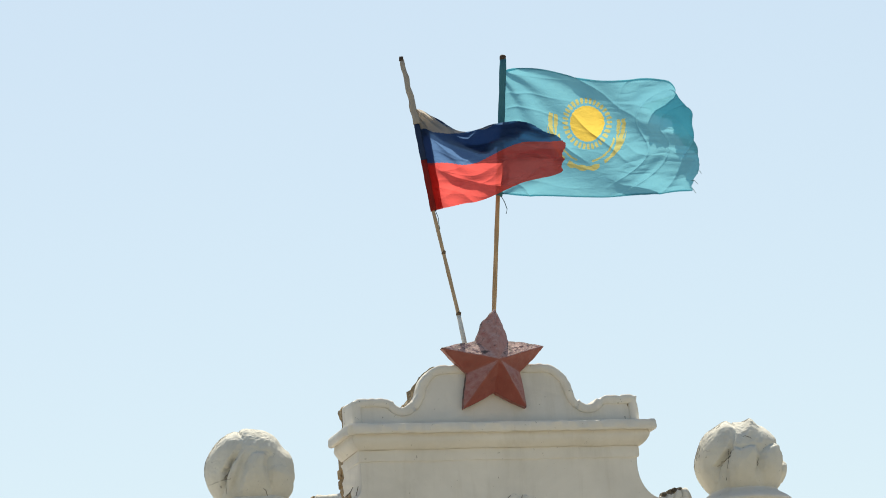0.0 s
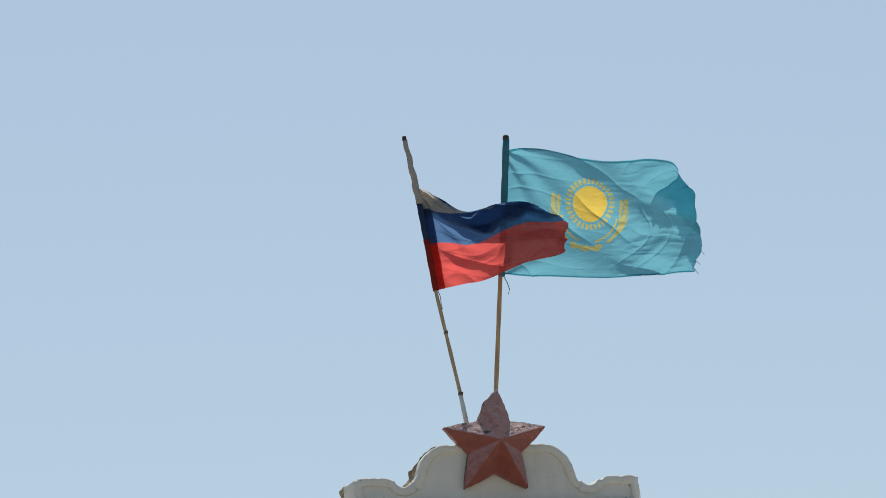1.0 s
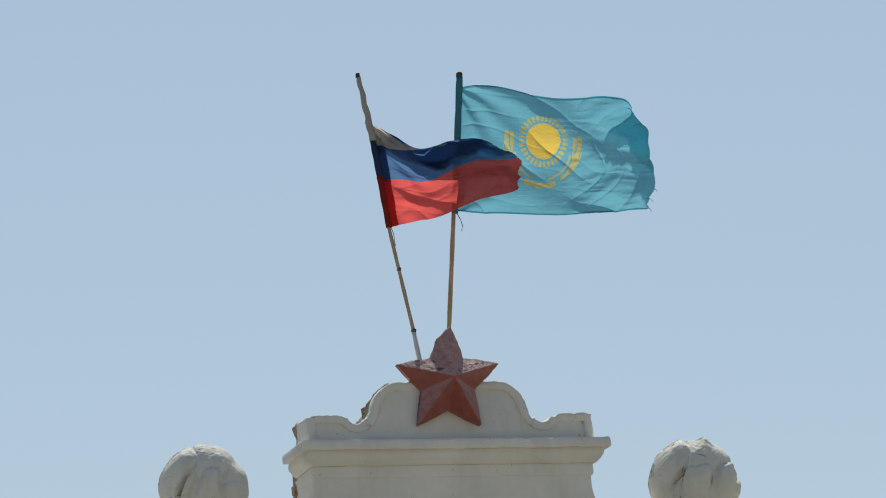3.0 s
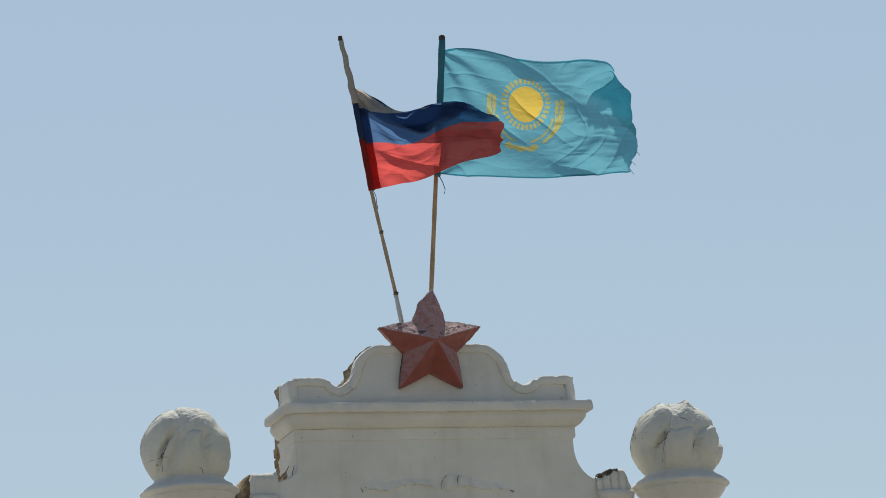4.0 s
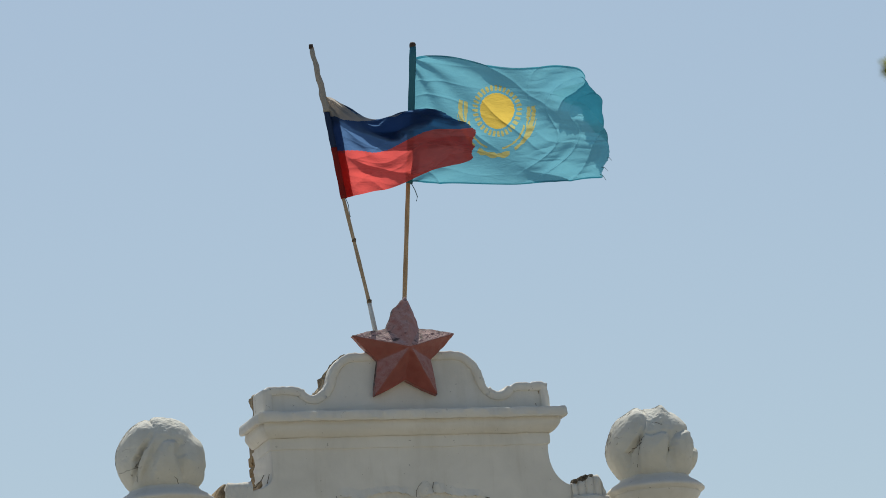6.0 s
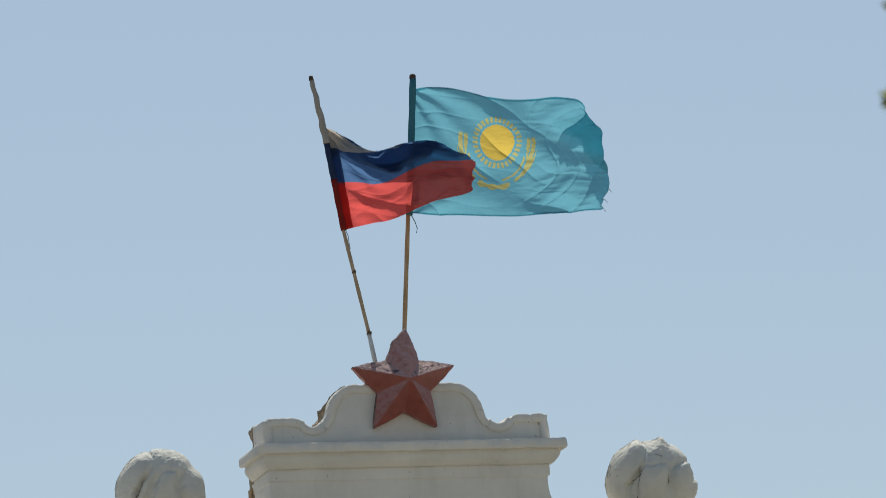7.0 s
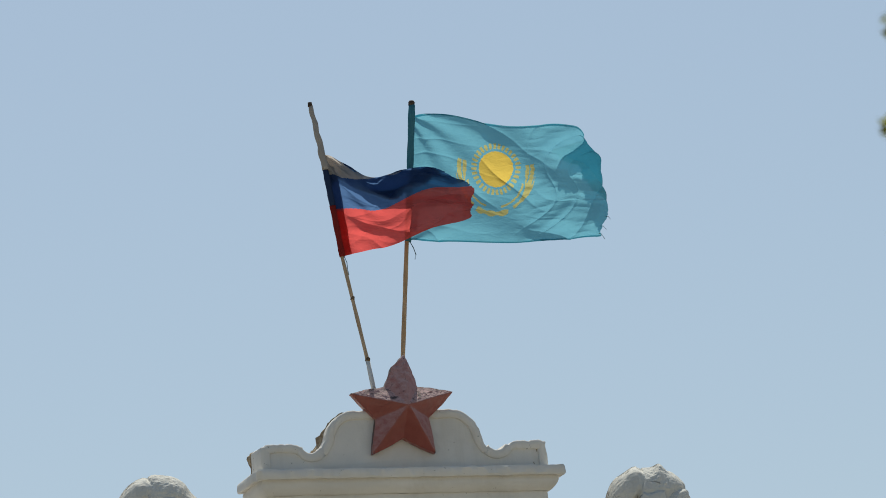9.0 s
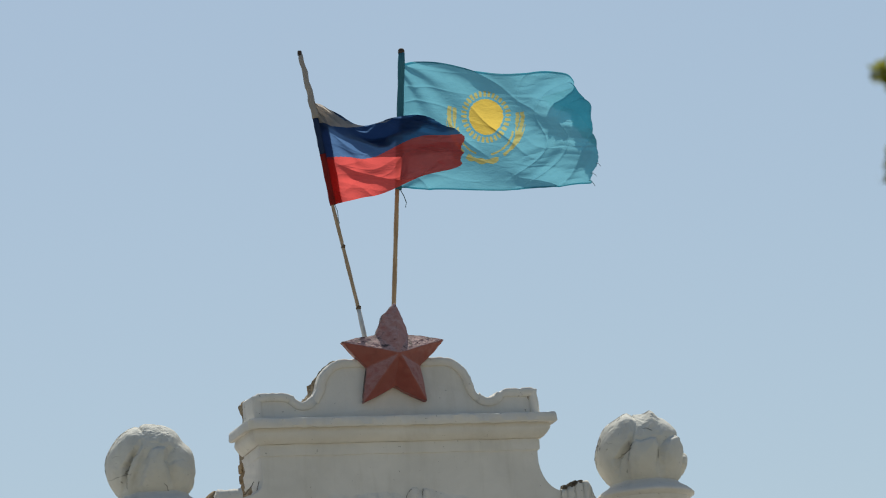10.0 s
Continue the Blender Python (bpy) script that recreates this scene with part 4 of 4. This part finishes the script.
for s, r in ((rp[1], 0.0185), (rp[1].lerp(rp[2], 0.58), 0.0155)):
    part("pole_joint", tube([s - Vector((0, 0, 0.012)), s + Vector((0.004, 0, 0.012))], [r, r * 0.96], 12), JOINT, red_pole)
part("pole_cap", tube([rp[4] - Vector((0, 0, 0.025)), rp[4] + Vector((0, 0, 0.006))], [0.017, 0.015], 12), DARK_TAPE, red_pole)
r0, r1 = at(-0.359, 1.115, RED_Y), at(-0.456, 1.87, RED_Y)


def red_shape(u, v):
    L = 1.0
    frayed = 1 - 0.045 * np.abs(ripple(v, v * 0, 2.4, 0, 15)) - 0.014 * np.abs(ripple(v, v * 0, 11, 0, 28)) - 0.15 * smoothstep(0.55, 1.0, v)
    uu = u * frayed
    up = np.clip(uu, 0, 2)
    hoist = np.array(r0)[None, None, :] * (1 - v[..., None]) + np.array(r1)[None, None, :] * v[..., None]
    x = L * uu + 0.05 * np.sin(v * 3.0) * uu
    top = -0.19 * smoothstep(-0.10, 0.40, up) + 0.19 * smoothstep(-0.10, 0.40, 0.0) + 0.06 * smoothstep(0.38, 0.68, up) - 0.055 * smoothstep(0.72, 1.0, up)
    bot = 0.11 * up + 0.19 * up ** 1.5 + 0.012 * np.sin(up * 12)
    z = top * v + bot * (1 - v)
    amp = 0.008 + 0.085 * up
    y = -0.06 * uu + amp * (np.sin(math.tau * (1.05 * uu - 0.45 * v) + 0.9) + 0.35 * np.sin(math.tau * (1.9 * uu + 0.9 * v)))
    ang = np.arctan2((1 - v) * 0.8 + 0.03, up * L + 0.03)
    y += 0.011 * np.sin(ang * 15 + 2 * uu) * np.exp(-up * 1.4) + 0.016 * np.abs(ripple(uu, v, 2.5, 4, 31)) * smoothstep(0.02, 0.2, uu)
    # the blue stripe buckles under the curled upper edge
    bend = ripple(uu, v, 1.5, 1.6, 61)
    for angle, wave, depth, phase in ((0.5, 0.34, 0.019, 0.2), (-0.2, 0.24, 0.008, 1.4), (0.9, 0.42, 0.022, 2.2)):
        t = math.tau * (v * 0.75 * math.cos(angle) + uu * math.sin(angle) + 0.05 * bend) / wave + phase
        y += depth * (np.sin(t) + 0.3 * np.sin(2 * t + 0.8)) * smoothstep(0.03, 0.25, uu)
    for angle, wave, depth, phase in ((0.45, 0.19, 0.012, 0.5), (-0.5, 0.24, 0.011, 0.1), (0.1, 0.13, 0.005, 1.0)):
        t = math.pi * (v * 0.75 * math.cos(angle) + uu * math.sin(angle) + 0.07 * bend) / wave + phase
        y += depth * (1 - np.abs(np.sin(t))) ** 3 * smoothstep(0.03, 0.2, uu)
    y += 0.014 * smoothstep(0.48, 0.8, v) * np.sin(v * 30 + uu * 7 + 2 * np.sin(uu * 9)) * smoothstep(0.04, 0.25, uu)
    return hoist + np.stack([x, y, z], -1)


def red_kind(u, v):
    k = np.zeros(u.shape, int)
    edge = 0.006 * np.sin(u * 13)
    k[v > 0.47 + 0.19 * smoothstep(-0.10, 0.85, u) - 0.02 + edge] = 1
    k[v > 0.80 + 0.21 * smoothstep(0.10, 0.52, u) - 0.05 * np.exp(-((u - 0.62) / 0.07) ** 2) + edge] = 2
    k[(k == 2) & (u > 0.555)] = 3
    return k


cloth_sheet(red_flag, 200, 150, red_shape, red_kind,
            [("red_stripe", RED_CLOTH, "red nylon stripe with a torn fly end"), ("blue_stripe", NAVY_CLOTH, "dark blue nylon stripe"),
             ("white_stripe", WHITE_CLOTH, "grubby white stripe, curled over"), ("white_remnant", WHITE_CLOTH, "torn remnant of the white stripe")])


def flap_place(u, v):
    """The upper edge folded over and hanging behind."""
    P = red_shape(0.03 + u * 0.93, np.full_like(v, 0.99) - v * (0.27 - 0.06 * np.sin(u * 9) - 0.03 * np.sin(u * 23)))
    P[..., 1] += 0.035 * np.sin(np.clip(v * 3, 0, 1) * math.pi / 2) + 0.014 * np.sin(u * 17 + v * 3)
    P[..., 2] += 0.035 * np.sin(np.clip(v * 2.5, 0, 1) * math.pi) * (0.6 + 0.4 * np.sin(u * 11))
    return P


cloth_sheet(red_flag, 90, 30, flap_place, lambda u, v: np.where(u < 0.16 - 0.14 * v, 0, 1),
            [("folded_edge", WHITE_CLOTH, "grubby white edge folded behind"), ("folded_cloth", NAVY_FOLD, "blue cloth folded double behind")])
lo, hi = rp[3].lerp(rp[2], 0.05), rp[4] - Vector((0, 0, 0.015))
part("sleeve", tube([lo.lerp(hi, k / 14) + Vector((0.003 + 0.004 * math.sin(k * 1.4), 0, 0)) for k in range(15)],
                    [0.027 - 0.0008 * k + 0.0016 * math.sin(k * 2.1) for k in range(15)], 14), WHITE_HEM, red_flag, "grubby white hem wound round the pole")


for name, a, b, mat in (("sleeve", 0.0, 0.49, RED_HEM), ("sleeve", 0.49, 0.84, NAVY_HEM)):
    pts = [r0.lerp(r1, a + (b - a) * k / 8) + Vector((0.004, 0.0, 0.0)) for k in range(9)]
    part(name, tube(pts, [0.022 + 0.0014 * math.sin(k * 1.7 + a * 9) for k in range(9)], 12), mat, red_flag)


def hem_place(u, v):
    P = red_shape(u * 0.085, v * 0.90)
    P[..., 1] += 0.010
    return P


cloth_sheet(red_flag, 10, 60, hem_place, lambda u, v: (v > 0.50).astype(int),
            [("hem", RED_HEM, ""), ("hem", NAVY_HEM, "")])
part("thread", tube([r0 + Vector(p) for p in ((0.01, -0.02, 0.0), (0.028, -0.02, -0.05), (0.03, -0.02, -0.10), (0.036, -0.02, -0.14))], [0.0025] * 4, 6),
     THREAD, red_flag, "loose thread")


# ---- tree whose outer twigs reach into view ----
def tree():
    root = Vector((-3.9, -28.5, 0.0))
    ob = thing("tree", "leafy green tree standing before the house", "tree", root)
    rng = random.Random(11)
    side = Vector((-0.866, 0.5, 0))       # towards the open sky beside the crown
    part("trunk", tube([root, root + Vector((0.05, 0, 1.2)), root + Vector((-0.05, 0.04, 2.6)), root + Vector((0.03, 0, 4.2))], [0.20, 0.15, 0.12, 0.08], 14), BARK, ob)
    ends = []
    for k in range(9):
        a = math.tau * k / 9 + 0.3
        z0 = 2.2 + 0.22 * k
        s = root + Vector((0, 0, z0))
        reach = rng.uniform(1.4, 2.0)
        e = s + Vector((math.cos(a) * reach, math.sin(a) * reach, rng.uniform(0.9, 2.0)))
        m = s.lerp(e, 0.5) + Vector((0, 0, -0.15))
        part("limb", tube([s, m, e], [0.06, 0.04, 0.015], 8), BARK, ob)
        ends += [e, m.lerp(e, 0.4)]
    verts, faces = [], []

    def leaf(p, l):
        d = Vector((rng.gauss(0, 1), rng.gauss(0, 1), rng.gauss(-0.4, 0.7))).normalized()
        n = d.cross(Vector((rng.gauss(0, 1), rng.gauss(0, 1), rng.gauss(0, 1)))).normalized()
        i = len(verts)
        verts.extend([tuple(p), tuple(p + d * l * 0.5 + n * l * 0.28), tuple(p + d * l), tuple(p + d * l * 0.5 - n * l * 0.28)])
        faces.append((i, i + 1, i + 2, i + 3))

    for e in ends:
        for k in range(620):
            p = e + Vector((rng.gauss(0, 0.45), rng.gauss(0, 0.45), rng.gauss(0, 0.40)))
            if (p - root).dot(side) < 2.36:
                leaf(p, rng.uniform(0.07, 0.12))
    # three long twigs
    eye = Vector(EYE)
    for yaw, el, far in ((20.535, 12.36, 16.0), (20.63, 14.06, 16.0), (20.53, 13.18, 16.2)):
        a = radians(yaw)
        tip = eye + far * Vector((math.sin(a), math.cos(a), math.tan(radians(el))))
        start = root + Vector((-1.3, 0.75, tip.z - 0.25))
        part("twig", tube([start, start.lerp(tip, 0.5) + Vector((0, 0, 0.10)), tip - (tip - start).normalized() * 0.03], [0.014, 0.008, 0.004], 6), BARK, ob)
        for k in range(34):
            q = tip.lerp(start, min(rng.random() ** 1.3 * 0.55, 1.0))
            q = q + Vector((rng.gauss(0.012, 0.012), rng.gauss(0, 0.012), rng.gauss(0, 0.012)))
            leaf(q, rng.uniform(0.028, 0.042))
        for k in range(150):
            along = rng.uniform(0.0, 0.13)
            q = tip + (start - tip).normalized() * (0.012 + along)
            leaf(q + Vector((0, rng.gauss(0, 0.010), rng.gauss(0, 0.007 + 0.012 * (math.sin(along * 48) > 0)))), rng.uniform(0.024, 0.038))
    crown = grid_part("crown", verts, faces, LEAF, ob, "loose green foliage", smooth=False)
    crown["kind"] = "stuff"
    return ob


tree()


# ---- bare bricks at the back of the attic wall ----
def brick_mesh(l, w, h):
    bm = box(bmesh.new(), -l / 2, l / 2, -w / 2, w / 2, -h / 2, h / 2, 0, 0.006)
    lumpy(bm, 0.004, 40, l)
    me = bpy.data.meshes.new("brick")
    bm.to_mesh(me)
    bm.free()
    me.materials.append(BRICK)
    return me


STRETCH, HEADER = brick_mesh(0.12, 0.175, 0.064), brick_mesh(0.12, 0.10, 0.064)
rng = random.Random(3)
for k in range(9):
    z = Z - 0.66 - 0.075 * k
    for me, y in ((STRETCH, 0.565), (HEADER, 0.505)) if k % 2 else ((HEADER, 0.60), (STRETCH, 0.54)):
        ob = new("brick", me)
        ob.parent = core
        ob.matrix_basis = pose(-0.949 + rng.uniform(-0.012, 0.012), y - 4, z, rng.uniform(-2, 2), rng.uniform(-2, 2), rng.uniform(-3, 3))
